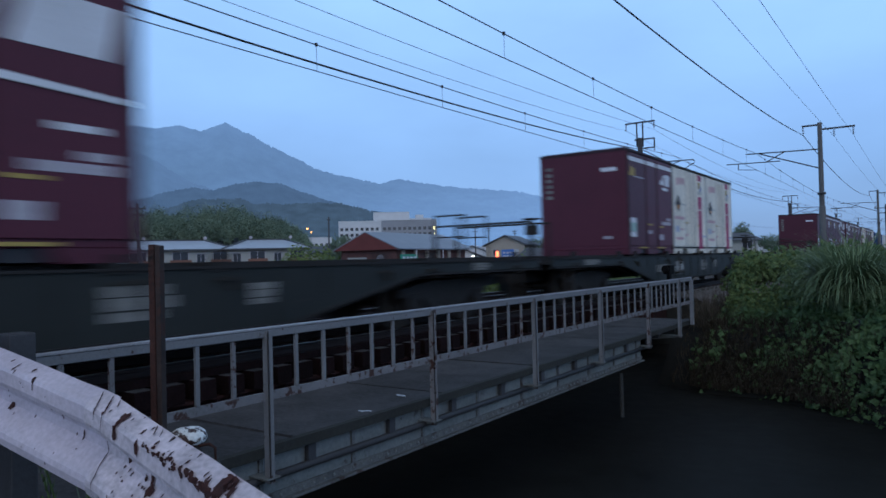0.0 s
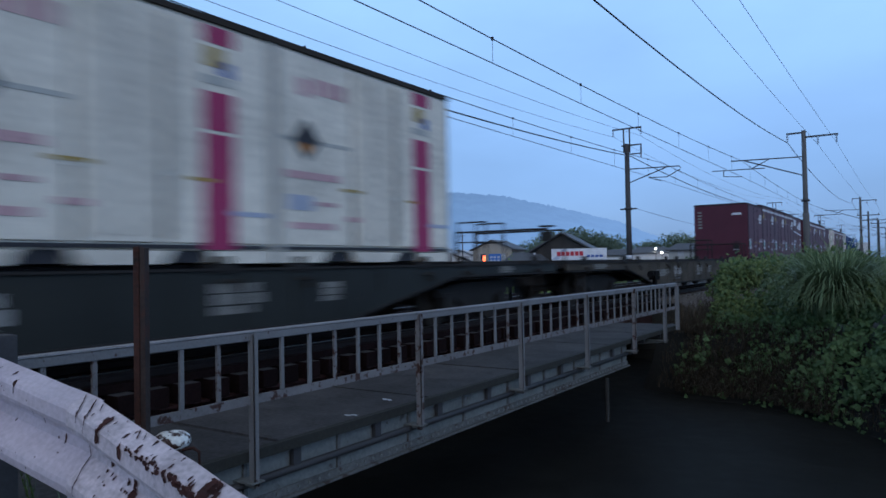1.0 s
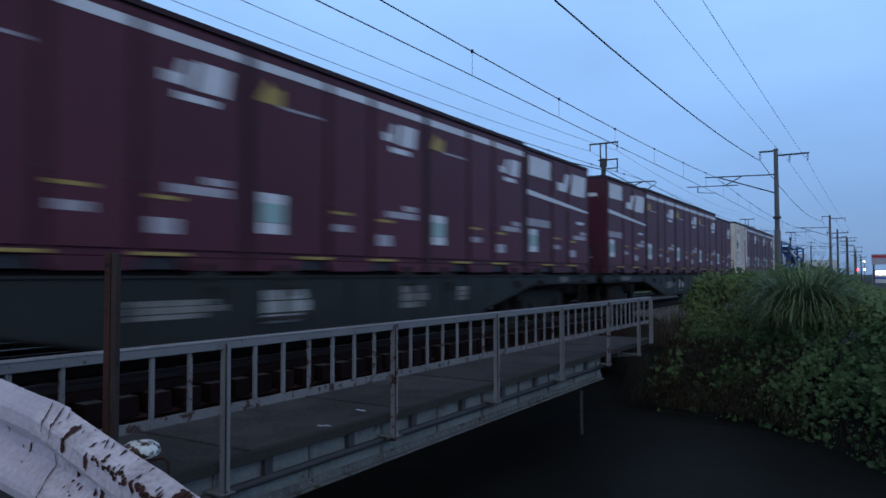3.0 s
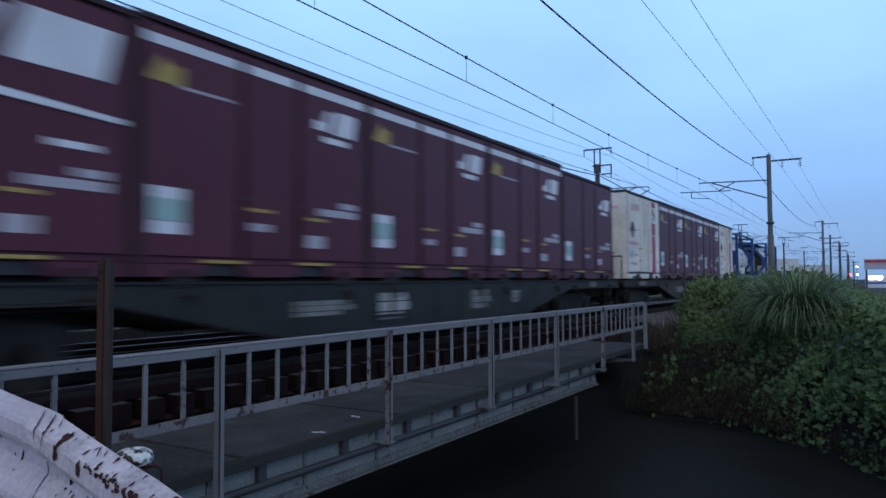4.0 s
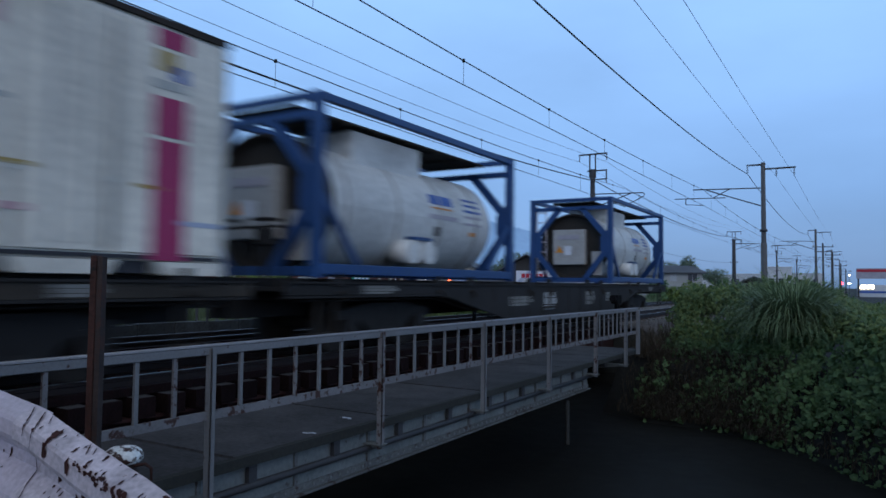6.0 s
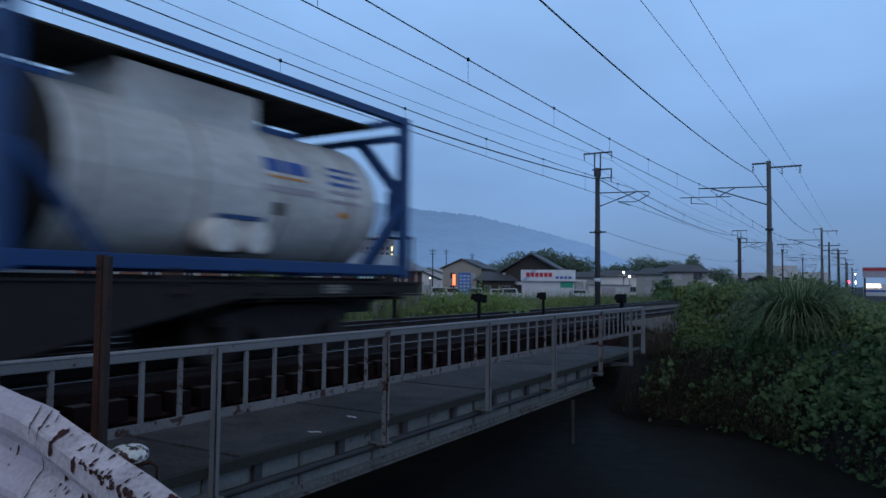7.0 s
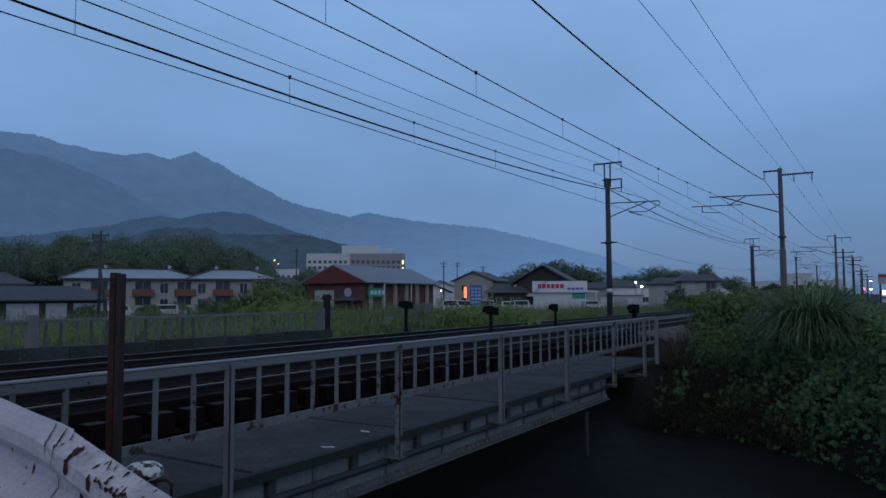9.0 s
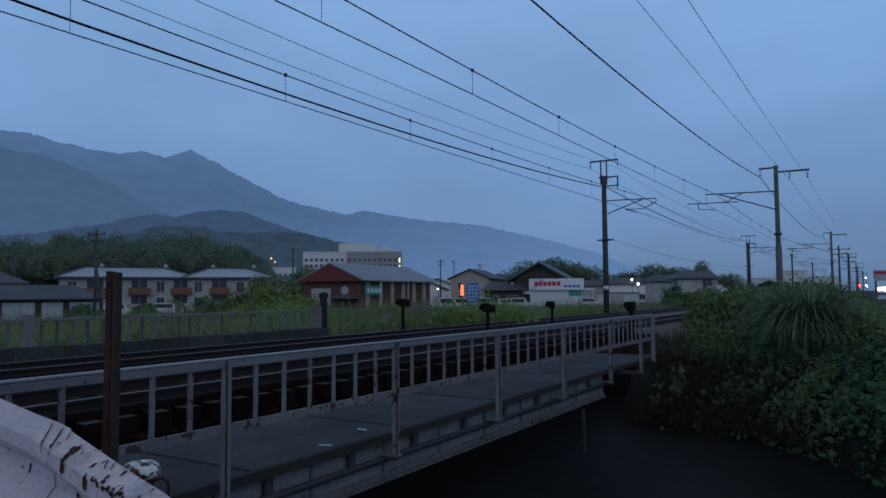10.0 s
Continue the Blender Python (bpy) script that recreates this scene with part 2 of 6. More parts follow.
# ---- mesh helpers ----
class Shape:
    """Collects boxes, bars and prisms into one mesh."""

    def __init__(self):
        self.v, self.f, self.smooth = [], [], []

    def add(self, verts, faces, smooth=False):
        o = len(self.v)
        self.v += [tuple(p) for p in verts]
        self.f += [tuple(i + o for i in face) for face in faces]
        self.smooth += [smooth] * len(faces)
        return self

    def box(self, x0, x1, y0, y1, z0, z1):
        return self.add([(x, y, z) for x in (x0, x1) for y in (y0, y1) for z in (z0, z1)],
                        [(0, 1, 3, 2), (4, 6, 7, 5), (0, 4, 5, 1), (2, 3, 7, 6), (0, 2, 6, 4), (1, 5, 7, 3)])

    def prism(self, outline, axis, a, b):
        """outline: 2D points; extruded along axis 'x' (outline y, z), 'y' (x, z) or 'z' (x, y)."""
        def put(p, c):
            return {"x": (c, p[0], p[1]), "y": (p[0], c, p[1]), "z": (p[0], p[1], c)}[axis]
        n = len(outline)
        verts = [put(p, a) for p in outline] + [put(p, b) for p in outline]
        faces = [tuple(range(n)), tuple(range(2 * n - 1, n - 1, -1))]
        faces += [(i, i + n, (i + 1) % n + n, (i + 1) % n) for i in range(n)]
        return self.add(verts, faces)

    def rod(self, p, q, r, n=8, r2=None, caps=True):
        p, q = Vector(p), Vector(q)
        ax = (q - p).normalized()
        side = ax.orthogonal().normalized()
        up = ax.cross(side)
        r2 = r if r2 is None else r2
        ring = [(math.cos(2 * math.pi * i / n), math.sin(2 * math.pi * i / n)) for i in range(n)]
        verts = [p + (side * c + up * s) * r for c, s in ring] + [q + (side * c + up * s) * r2 for c, s in ring]
        self.add(verts, [(i, (i + 1) % n, (i + 1) % n + n, i + n) for i in range(n)], True)
        if caps:
            o = len(self.v) - 2 * n
            self.f += [tuple(o + i for i in reversed(range(n))), tuple(o + n + i for i in range(n))]
            self.smooth += [False, False]
        return self

    def bar(self, p, q, w, h=None):
        """A square bar from p to q, w across and h deep."""
        p, q, h = Vector(p), Vector(q), h or w
        ax = (q - p).normalized()
        side = ax.cross(Vector((0, 0, 1)))
        side = side.normalized() if side.length > 1e-4 else Vector((1, 0, 0))
        up = side.cross(ax)
        verts = [e + side * (sx * w / 2) + up * (sz * h / 2) for e in (p, q) for sx, sz in ((-1, -1), (1, -1), (1, 1), (-1, 1))]
        return self.add(verts, [(3, 2, 1, 0), (4, 5, 6, 7), (0, 1, 5, 4), (1, 2, 6, 5), (2, 3, 7, 6), (3, 0, 4, 7)])

    def tube(self, points, r, n=6):
        pts = [Vector(p) for p in points]
        rows = []
        for i, p in enumerate(pts):
            ax = (pts[min(i + 1, len(pts) - 1)] - pts[max(i - 1, 0)]).normalized()
            side = ax.cross(Vector((0, 0, 1)))
            side = side.normalized() if side.length > 0.05 else Vector((1, 0, 0))
            up = side.cross(ax)
            rows.append([p + (side * math.cos(2 * math.pi * k / n) + up * math.sin(2 * math.pi * k / n)) * r for k in range(n + 1)])
        return self.sheet(rows)

    def sheet(self, rows, smooth=True):
        """A surface through rows of points."""
        n = len(rows[0])
        return self.add([p for row in rows for p in row],
                        [(i * n + j, i * n + j + 1, (i + 1) * n + j + 1, (i + 1) * n + j) for i in range(len(rows) - 1) for j in range(n - 1)], smooth)

    def mesh(self, name, mat):
        me = bpy.data.meshes.new(name)
        me.from_pydata(self.v, [], self.f)
        me.polygons.foreach_set("use_smooth", self.smooth)
        me.materials.append(mat)
        me.update()
        return me


def part(name, shape, mat, parent, label="", at=None, bevel=0.0):
    ob = new(name, shape.mesh(name, mat))
    ob.parent = parent
    if at is not None:
        ob.matrix_basis = at
    if bevel:
        mod = ob.modifiers.new("edges", "BEVEL")
        mod.width, mod.segments, mod.limit_method, mod.angle_limit = bevel, 2, "ANGLE", radians(40)
    if label:
        tagged(ob, label)
    return ob


def thing(name, at, label, category, group="", kind=""):
    ob = new(name)
    ob.matrix_basis = at
    ob.empty_display_size = 0.2
    return tagged(ob, label, category, group, kind)


def solid(name, shape, mat, label, category, kind="", at=None, bevel=0.0, group=""):
    ob = part(name, shape, mat, None, "", at, bevel)
    return tagged(ob, label, category, group, kind)


def box(x0, x1, y0, y1, z0, z1):
    return Shape().box(x0, x1, y0, y1, z0, z1)


def polar(bearing, dist, z=0.0):
    """A place by its bearing to the left of the track and its distance from the road bank."""
    b = radians(bearing)
    return Vector((-math.sin(b) * dist, math.cos(b) * dist, z))


# ---- plan ----
TRACK_NEAR, TRACK_FAR = -7.53, -11.25
FENCE_X = -3.85
WATER_Z = -1.9
PLAIN_Z = -1.5


def toe(x):
    """Where the far bank meets the water."""
    return float(np.interp(x, [-16, -5.7, -5.2, -4.0, -2.73, -1.6, -0.65, -0.16, 0.6, 1.5, 3.0, 12.0], [21.6, 21.2, 16.2, 15.5, 15.4, 14.6, 13.7, 12.8, 11.5, 10.0, 7.4, 1.3]))


def ground_z(x, y):
    bank = -0.65 if x > -5.0 else float(np.interp(x, [-18.0, -14.6, -13.6, -5.6, -5.0], [PLAIN_Z, -0.75, -0.42, -0.42, -0.65]))
    if x > 60:
        bank = float(np.interp(x, [60, 120], [-0.65, PLAIN_Z]))
    if -14.2 < x < 13:
        t = toe(x)
        near = 1.5 if x > -5 else 0.2
        if near < y < t + 2.2:
            up_far = np.interp(y, [t - 0.6, t + 0.05, t + 1.4], [-2.7, -1.85, bank])
            up_near = np.interp(y, [near, near + 1.6], [-0.6, -2.7])
            bank = float(min(bank, max(up_far, up_near)))
    return bank


# ---- ground, water ----
def lines(a, b, coarse_out, step):
    inner = list(np.arange(a, b + 1e-6, step))
    return sorted(set([-c for c in coarse_out if -c < a] + inner + [c for c in coarse_out if c > b]))


gx = lines(-20, 14, [17, 25, 40, 60, 90, 150, 300, 700, 1600, 4500], 0.4)
gy = lines(-4, 24, [7, 12, 28, 35, 45, 60, 90, 150, 300, 700, 1600, 4500], 0.4)
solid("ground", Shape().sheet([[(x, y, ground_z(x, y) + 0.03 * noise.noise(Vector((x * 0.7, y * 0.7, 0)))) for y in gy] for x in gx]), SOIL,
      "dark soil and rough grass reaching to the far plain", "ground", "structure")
solid("water", Shape().sheet([[(x, y, WATER_Z) for y in (0.4, 6, 12, 21.4)] for x in (-14.2, -8, -2, 4, 13)], False), WATER,
      "dark still river water under the bridge", "water", "structure")


# ---- railway ----
def rail_shape(y0, y1):
    prof = [(-0.062, -0.153), (0.062, -0.153), (0.062, -0.14), (0.012, -0.12), (0.009, -0.045), (0.032, -0.035), (0.032, -0.006), (-0.032, -0.006), (-0.032, -0.035), (-0.009, -0.045), (-0.012, -0.12), (-0.062, -0.14)]
    return Shape().prism(prof, "y", y0, y1)


def railway_track(cx, label):
    t = thing("railway_track", pose(cx, 0, 0), label, "railway track", "tracks side by side", "structure")
    for side in (-0.565, 0.565):
        r = part("rail", rail_shape(-90, 420), RAIL_STEEL, t, at=pose(side, 0, 0))
        part("rail_head", Shape().prism([(-0.032, -0.006), (0.032, -0.006), (0.026, 0.0), (-0.026, 0.0)], "y", -90, 420), RAIL_TOP, r, "running surface polished by wheels")
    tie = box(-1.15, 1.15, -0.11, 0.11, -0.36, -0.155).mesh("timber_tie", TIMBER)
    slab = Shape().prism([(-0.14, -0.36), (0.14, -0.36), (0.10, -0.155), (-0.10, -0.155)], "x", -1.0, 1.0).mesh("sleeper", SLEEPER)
    # Paler top sheet: wear, plus the light the tops catch put into colour.
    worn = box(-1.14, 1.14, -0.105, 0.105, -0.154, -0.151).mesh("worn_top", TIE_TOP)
    plate = Shape().box(-0.70, -0.42, -0.08, 0.08, -0.165, -0.13).box(0.42, 0.70, -0.08, 0.08, -0.165, -0.13).mesh("rail_fastening", RUST_STEEL)
    y = -3.0
    while y < 70:
        on_bridge = y < 21.4
        s = new("timber_tie" if on_bridge else "sleeper", tie if on_bridge else slab)
        s.parent, s.matrix_basis = t, pose(random.uniform(-0.03, 0.03) if on_bridge else 0, y, 0)
        f = new("rail_fastening", plate)
        f.parent = s
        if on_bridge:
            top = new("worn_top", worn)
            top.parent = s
        y += 0.37 if on_bridge else 0.62
    for side in (-0.93, 0.93):
        part("guard_timber", box(side - 0.075, side + 0.075, -3.0, 21.4, -0.15, -0.06), TIMBER, t, "dark timber bolted along the tie ends", None, 0.01)
    return t


railway_track(TRACK_NEAR, "single railway track with worn rails on timber ties")
railway_track(TRACK_FAR, "second railway track beside the first, rusty sides")
solid("ballast", Shape().sheet([[(x, y, z + (0.03 * noise.noise(Vector((x * 3, y * 3, 1))) if z > -0.5 else 0)) for y in np.arange(21.6, 90, 0.8).tolist() + [140, 250, 420]] for x, z in
      [(-14.4, -0.75), (-13.2, -0.27), (-12.4, -0.2), (-11.9, -0.235), (-11.2, -0.24), (-10.6, -0.235), (-10.1, -0.2), (-9.4, -0.21), (-8.7, -0.2), (-8.1, -0.235), (-7.5, -0.24), (-6.9, -0.235), (-6.4, -0.2), (-5.8, -0.24), (-4.9, -0.72)]]), BALLAST,
      "brown stone ballast under the tracks", "ballast", "structure")


# ---- bridge ----
def plate_girder(cx, label):
    g = thing("bridge_girder", pose(cx, 0, 0), label, "bridge girder", "girders under the tracks", "structure")
    part("web", box(-0.012, 0.012, -1.5, 21.6, -1.05, -0.37), RUST_RED, g)
    part("top_flange", box(-0.16, 0.16, -1.5, 21.6, -0.40, -0.365), RUST_RED, g)
    part("bottom_flange", box(-0.16, 0.16, -1.5, 21.6, -1.08, -1.045), RUST_RED, g)
    for i in range(22):
        part("stiffener", Shape().box(0.014, 0.11, i - 1.0, i - 0.985, -1.04, -0.405).box(0.014, 0.028, i - 1.05, i - 0.95, -1.04, -0.405), RUST_RED, g)
    return g


for cx in (TRACK_NEAR - 0.9, TRACK_NEAR + 0.9, TRACK_FAR - 0.9, TRACK_FAR + 0.9):
    plate_girder(cx, "rust-red riveted plate girder carrying the track ties")

walkway = thing("bridge_walkway", pose(0, 0, 0), "concrete slab walkway on grey brackets along the railway bridge", "walkway", "", "structure")
for i in range(16):
    y0 = -1.2 + i * 0.99
    part("slab", box(-5.5 + random.uniform(-0.01, 0.01), -3.97, y0, y0 + 0.968, -0.31, -0.245 + random.uniform(-0.006, 0.006)), DECK, walkway)
part("edge_channel", Shape().prism([(-3.97, -0.235), (-3.905, -0.235), (-3.905, -0.31), (-3.97, -0.31), (-3.97, -0.30), (-3.915, -0.30), (-3.915, -0.246), (-3.97, -0.246)], "y", -1.2, 14.4), CONCRETE_DARK, walkway)
girder = part("side_girder", box(-4.0, -3.985, -1.2, 11.5, -0.66, -0.312), GIRDER, walkway, "pale grey riveted side girder")
part("bottom_flange", Shape().box(-4.07, -3.93, -1.2, 11.5, -0.682, -0.662).box(-3.983, -3.97, -1.2, 11.5, -0.66, -0.60), GIRDER_DIRTY, girder)
part("gas_pipe", Shape().rod((-3.945, -1.2, -0.47), (-3.945, 11.6, -0.47), 0.03, 10), DARK_STEEL, walkway, "dark pipe running under the walkway")
rivet = Shape().rod((0, 0, 0), (0.012, 0, 0), 0.014, 6, 0.008).mesh("rivet", GIRDER)
for i in range(100):
    r = new("rivet", rivet)
    r.parent, r.matrix_basis = girder, pose(-3.97, 0.2 + i * 0.113, -0.63)
for i in range(14):
    y = 0.45 + i * 0.98
    if y < 11.3:
        part("stiffener", box(-3.984, -3.965, y, y + 0.035, -0.598, -0.315), GIRDER_DIRTY, girder)
    part("cross_bearer", box(-5.5, -4.01, y + 0.3, y + 0.36, -0.42, -0.312), DARK_STEEL, walkway)
    if y < 12:
        part("hanger", box(-3.97, -3.93, y + 0.45, y + 0.53, -0.47, -0.312), DARK_STEEL, walkway, "dark clamp that holds the pipe")

fence = thing("walkway_fence", pose(FENCE_X, 0, 0), "grey painted steel fence with flat balusters and rust patches", "fence", "", "structure")
POSTS = [-0.60, 1.38, 3.37, 5.36, 7.42, 9.44, 11.48, 13.22]
part("top_rail", Shape().prism([(-0.02, 0.548), (0.02, 0.548), (0.02, 0.598), (0.014, 0.604), (-0.02, 0.604)], "y", -1.0, 14.1), GREY_PAINT, fence, "", None, 0.004)
part("rail_lip", box(-0.05, 0.026, -1.0, 14.1, 0.606, 0.616), LIP_PAINT, fence, "pale upper lip with rust stains")
part("bottom_rail", box(-0.012, 0.012, -1.0, 14.1, 0.105, 0.165), GREY_PAINT_RUSTY, fence, "lower flat rail, paint flaking to rust")
for i, y in enumerate(POSTS):
    p = part("post", Shape().box(-0.012, 0.05, y - 0.02, y - 0.01, -0.47, 0.59).box(0.036, 0.05, y - 0.02, y + 0.02, -0.47, 0.6), GREY_PAINT if i % 3 else GREY_PAINT_RUSTY, fence, "", None, 0.003)
    part("bracket", Shape().prism([(-0.5, -0.40), (-0.5, -0.52), (0.05, -0.455), (0.05, -0.435)], "y", y - 0.012, y + 0.012).box(-0.5, 0.06, y - 0.06, y + 0.06, -0.435, -0.425), GIRDER, p)
    if i + 1 < len(POSTS):
        gap = (POSTS[i + 1] - y) / 7
        for k in range(1, 7):
            part("baluster", box(-0.008, 0.012, y + k * gap - 0.0145, y + k * gap + 0.0145, 0.16, 0.55), GREY_PAINT_RUSTY if (i * 6 + k) % 3 == 0 else GREY_PAINT, fence)
part("baluster", box(-0.008, 0.012, 13.62, 13.66, 0.16, 0.55), GREY_PAINT, fence)
part("end_post", box(-0.012, 0.05, 14.03, 14.1, -0.3, 0.56), GREY_PAINT, fence)

for x, y, a in ((-4.07, 4.66, 20), (-4.23, 5.37, -15)):
    solid("paper_scrap", Shape().sheet([[(u, v, 0.004 * math.sin(u * 60 + v * 30)) for v in (-0.02, 0.0, 0.02)] for u in (-0.06, -0.02, 0.02, 0.06)]), MARK_WHITE, "small white scrap of paper on the walkway", "litter", at=pose(x, y, -0.232, 0, 0, a), group="scraps on the walkway")

KERB = material("kerb_concrete", (0.042, 0.045, 0.045), 0.9, vary=0.6, grain=14, stain=1.5, bump=0.3, per_object=0.35)
PALE_BAR = material("weathered_pale_bars", (0.13, 0.125, 0.13), 0.85, vary=0.4, grain=30, stain=3, per_object=0.35, rust=0.2)
# far side of the bridge: concrete kerb and low pipe fence
kerb = thing("bridge_kerb", pose(-13.4, 0, 0), "weathered concrete kerb blocks along the far bridge edge", "kerb", "", "structure")
kerb_block = box(-0.15, 0.15, 0.0, 0.935, -0.7, 0.11).mesh("kerb_block", KERB)
for i in range(25):
    b = new("kerb_block", kerb_block)
    b.parent, b.matrix_basis = kerb, pose(0.012 * math.sin(i * 2.3), -8.4 + i * 0.95, 0.012 * math.sin(i * 1.7))
far_fence = thing("pipe_fence", pose(-13.4, 0, 0), "low weathered white bar fence on the bridge kerb", "fence", "", "structure")
part("top_rail", box(-0.028, 0.028, -8, 15.6, 0.585, 0.635), PALE_BAR, far_fence, "pale top rail with rust-red stains", None, 0.006)
pale_bar = box(-0.02, 0.02, -0.024, 0.024, 0.11, 0.586).mesh("baluster", PALE_BAR)
for i in range(77):
    b = new("baluster", pale_bar)
    b.parent, b.matrix_basis = far_fence, pose(0, -7.9 + i * 0.305, 0, 1.5 * math.sin(i * 3.1), 1.2 * math.sin(i * 1.9))
for y in (-5, 1, 7.1, 15.0):
    part("post", box(-0.09, 0.09, y - 0.09, y + 0.09, 0.0, 0.72), CONCRETE, far_fence, "concrete end post", None, 0.01)
solid("dark_sign_post", Shape().box(-13.42, -13.30, 15.12, 15.3, -0.4, 1.1).box(-13.44, -13.28, 15.09, 15.33, 0.95, 1.07), WAGON_DARK, "dark steel post at the bridge end", "post", "structure", bevel=0.01)

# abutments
solid("abutment_far", Shape().box(-14.2, -5.3, 21.5, 22.6, -2.7, -0.42), CONCRETE_DARK, "dark concrete abutment of the bridge", "abutment", "structure", bevel=0.02)
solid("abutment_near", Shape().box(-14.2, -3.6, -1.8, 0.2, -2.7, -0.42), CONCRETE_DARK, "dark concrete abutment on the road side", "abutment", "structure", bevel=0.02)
# Solid stake added where a pale upright reflection lies on the water.
solid("marker_stake", Shape().rod((-4.75, 12.6, -2.6), (-4.75, 12.6, -1.1), 0.042, 8), KERB, "solid stake standing for a pale reflection on the water", "stake", bevel=0)


# ---- overhead line ----
def insulator(shape, p, down=0.35):
    x, y, z = p
    for k in range(4):
        shape.rod((x, y, z - down * (k + 0.5) / 4), (x, y, z - down * (k + 1) / 4), 0.06, 8, 0.03)
    return shape


def mast_near(y, top=7.9, rise=1.0):
    """Concrete mast right of the tracks; its arm reaches over the near track."""
    m = thing("catenary_mast", pose(-4.45, y, -0.6), "round concrete catenary mast with steel arms and insulators", "catenary mast", "masts along the railway")
    part("pole", Shape().rod((0, 0, -0.6), (0, 0, top + 0.42), 0.15, 14, 0.11), POLE_CONCRETE, m)
    part("sleeve", Shape().rod((0, 0, -0.6), (0, 0, 4.0), 0.17, 14, 0.16), POLE_CONCRETE, m, "thicker lower section of the mast")
    h = 0.6
    part("cross_arm", Shape().box(-0.82, 0.1, -0.05, 0.05, top - 0.33 + h, top - 0.25 + h).box(-0.1, 1.58, -0.05, 0.05, top - 0.58 + h, top - 0.50 + h), POLE_STEEL, m)
    part("insulator", insulator(Shape(), (-0.77, 0, top - 0.33 + h)), INSULATOR, m)
    part("insulator", insulator(Shape(), (0.65, 0, top - 0.58 + h)), INSULATOR, m)
    part("insulator", insulator(Shape(), (1.5, 0, top - 0.58 + h)), INSULATOR, m)
    part("cantilever", Shape().rod((0, 0, 6.35 + h), (-3.6, 0, 6.45 + h), 0.032).rod((0, 0, 5.35 + h), (-2.9, 0, 6.4 + h), 0.032).rod((-1.7, 0, 6.38 + h), (-2.6, 0, 5.92 + h), 0.026).rod((-1.9, 0, 5.92 + h), (-4.6, 0, 5.98 + h), 0.026).rod((-4.0, 0, 5.95 + h), (-4.0, 0, 5.62 + h), 0.026).rod((-4.0, 0, 5.64 + h), (-3.05, 0, 5.55 + h), 0.018), POLE_STEEL, m)
    part("clamp", Shape().rod((0, 0, 4.0 + h), (0, 0, 4.12 + h), 0.2, 12), POLE_STEEL, m)
    return m


def mast_far(y, top=7.7, thick=0.17):
    """Slim mast left of the tracks; its arm reaches over the far track."""
    m = thing("catenary_mast", pose(-13.2, y, -0.45), "slim dark catenary mast with bracket arms and a double head frame", "catenary mast", "masts along the railway")
    h = 0.45
    part("pole", Shape().rod((0, 0, -0.5), (0, 0, top + h), thick, 14, thick * 0.76), POLE_STEEL, m)
    part("head_frame", Shape().box(-0.2, -0.14, -0.04, 0.04, top - 0.5 + h, top + 0.92 + h).box(0.14, 0.2, -0.04, 0.04, top - 0.5 + h, top + 0.92 + h).box(-0.82, 0.86, -0.04, 0.04, top + 0.84 + h, top + 0.92 + h).box(-0.3, 0.84, -0.04, 0.04, top - 0.12 + h, top - 0.05 + h).box(0.78, 0.84, -0.04, 0.04, top - 0.6 + h, top - 0.12 + h).box(-0.1, 0.84, -0.04, 0.04, top - 0.62 + h, top - 0.56 + h), POLE_STEEL, m)
    part("insulator", insulator(Shape(), (-0.78, 0, top + 0.85 + h)), INSULATOR, m)
    part("insulator", insulator(Shape(), (0.82, 0, top + 0.85 + h)), INSULATOR, m)
    part("insulator", insulator(Shape(), (0.8, 0, top - 0.62 + h), 0.2), INSULATOR, m)
    part("cantilever", Shape().rod((0, 0, 6.27 + h), (2.9, 0, 6.2 + h), 0.03).rod((0, 0, 5.46 + h), (2.2, 0, 6.2 + h), 0.03).tube([(2.85, 0, 6.2 + h), (2.98, 0, 6.1 + h), (2.9, 0, 6.0 + h), (2.2, 0, 5.66 + h), (1.2, 0, 5.7 + h)], 0.025).rod((1.2, 0, 5.7 + h), (1.9, 0, 5.46 + h), 0.02), POLE_STEEL, m)
    part("band", Shape().rod((0, 0, 3.95 + h), (0, 0, 4.1 + h), 0.2, 12).box(-0.45, 0.5, -0.04, 0.04, 3.98 + h, 4.06 + h), POLE_STEEL, m)
    part("marker_plate", Shape().rod((0, 0, 1.2 + h), (0, 0, 1.4 + h), 0.168, 14), MARK_WHITE, m, "white band round the mast")
    return m


for y in (-9, 41, 91, 141, 191):
    mast_near(y)
for y in (-11, 39, 91, 141, 187):
    mast_far(y, 6.8 if y == 91 else 7.7, 0.26 if y == 91 else 0.17)


def sagging(x0, x1, z, sag, ys, n=14):
    """Points of a wire hung from mast to mast."""
    pts = []
    for a, b in zip(ys, ys[1:]):
        for k in range(n):
            s = k / n
            pts.append((x0 + (x1 - x0) * s, a + (b - a) * s, z - 4 * sag * s * (1 - s)))
        x0, x1 = x1, x0
    return pts + [(x0, ys[-1], z)]


NEAR_Y, FAR_Y = (-9, 41, 91, 141, 191), (-11, 39, 91, 141, 187)


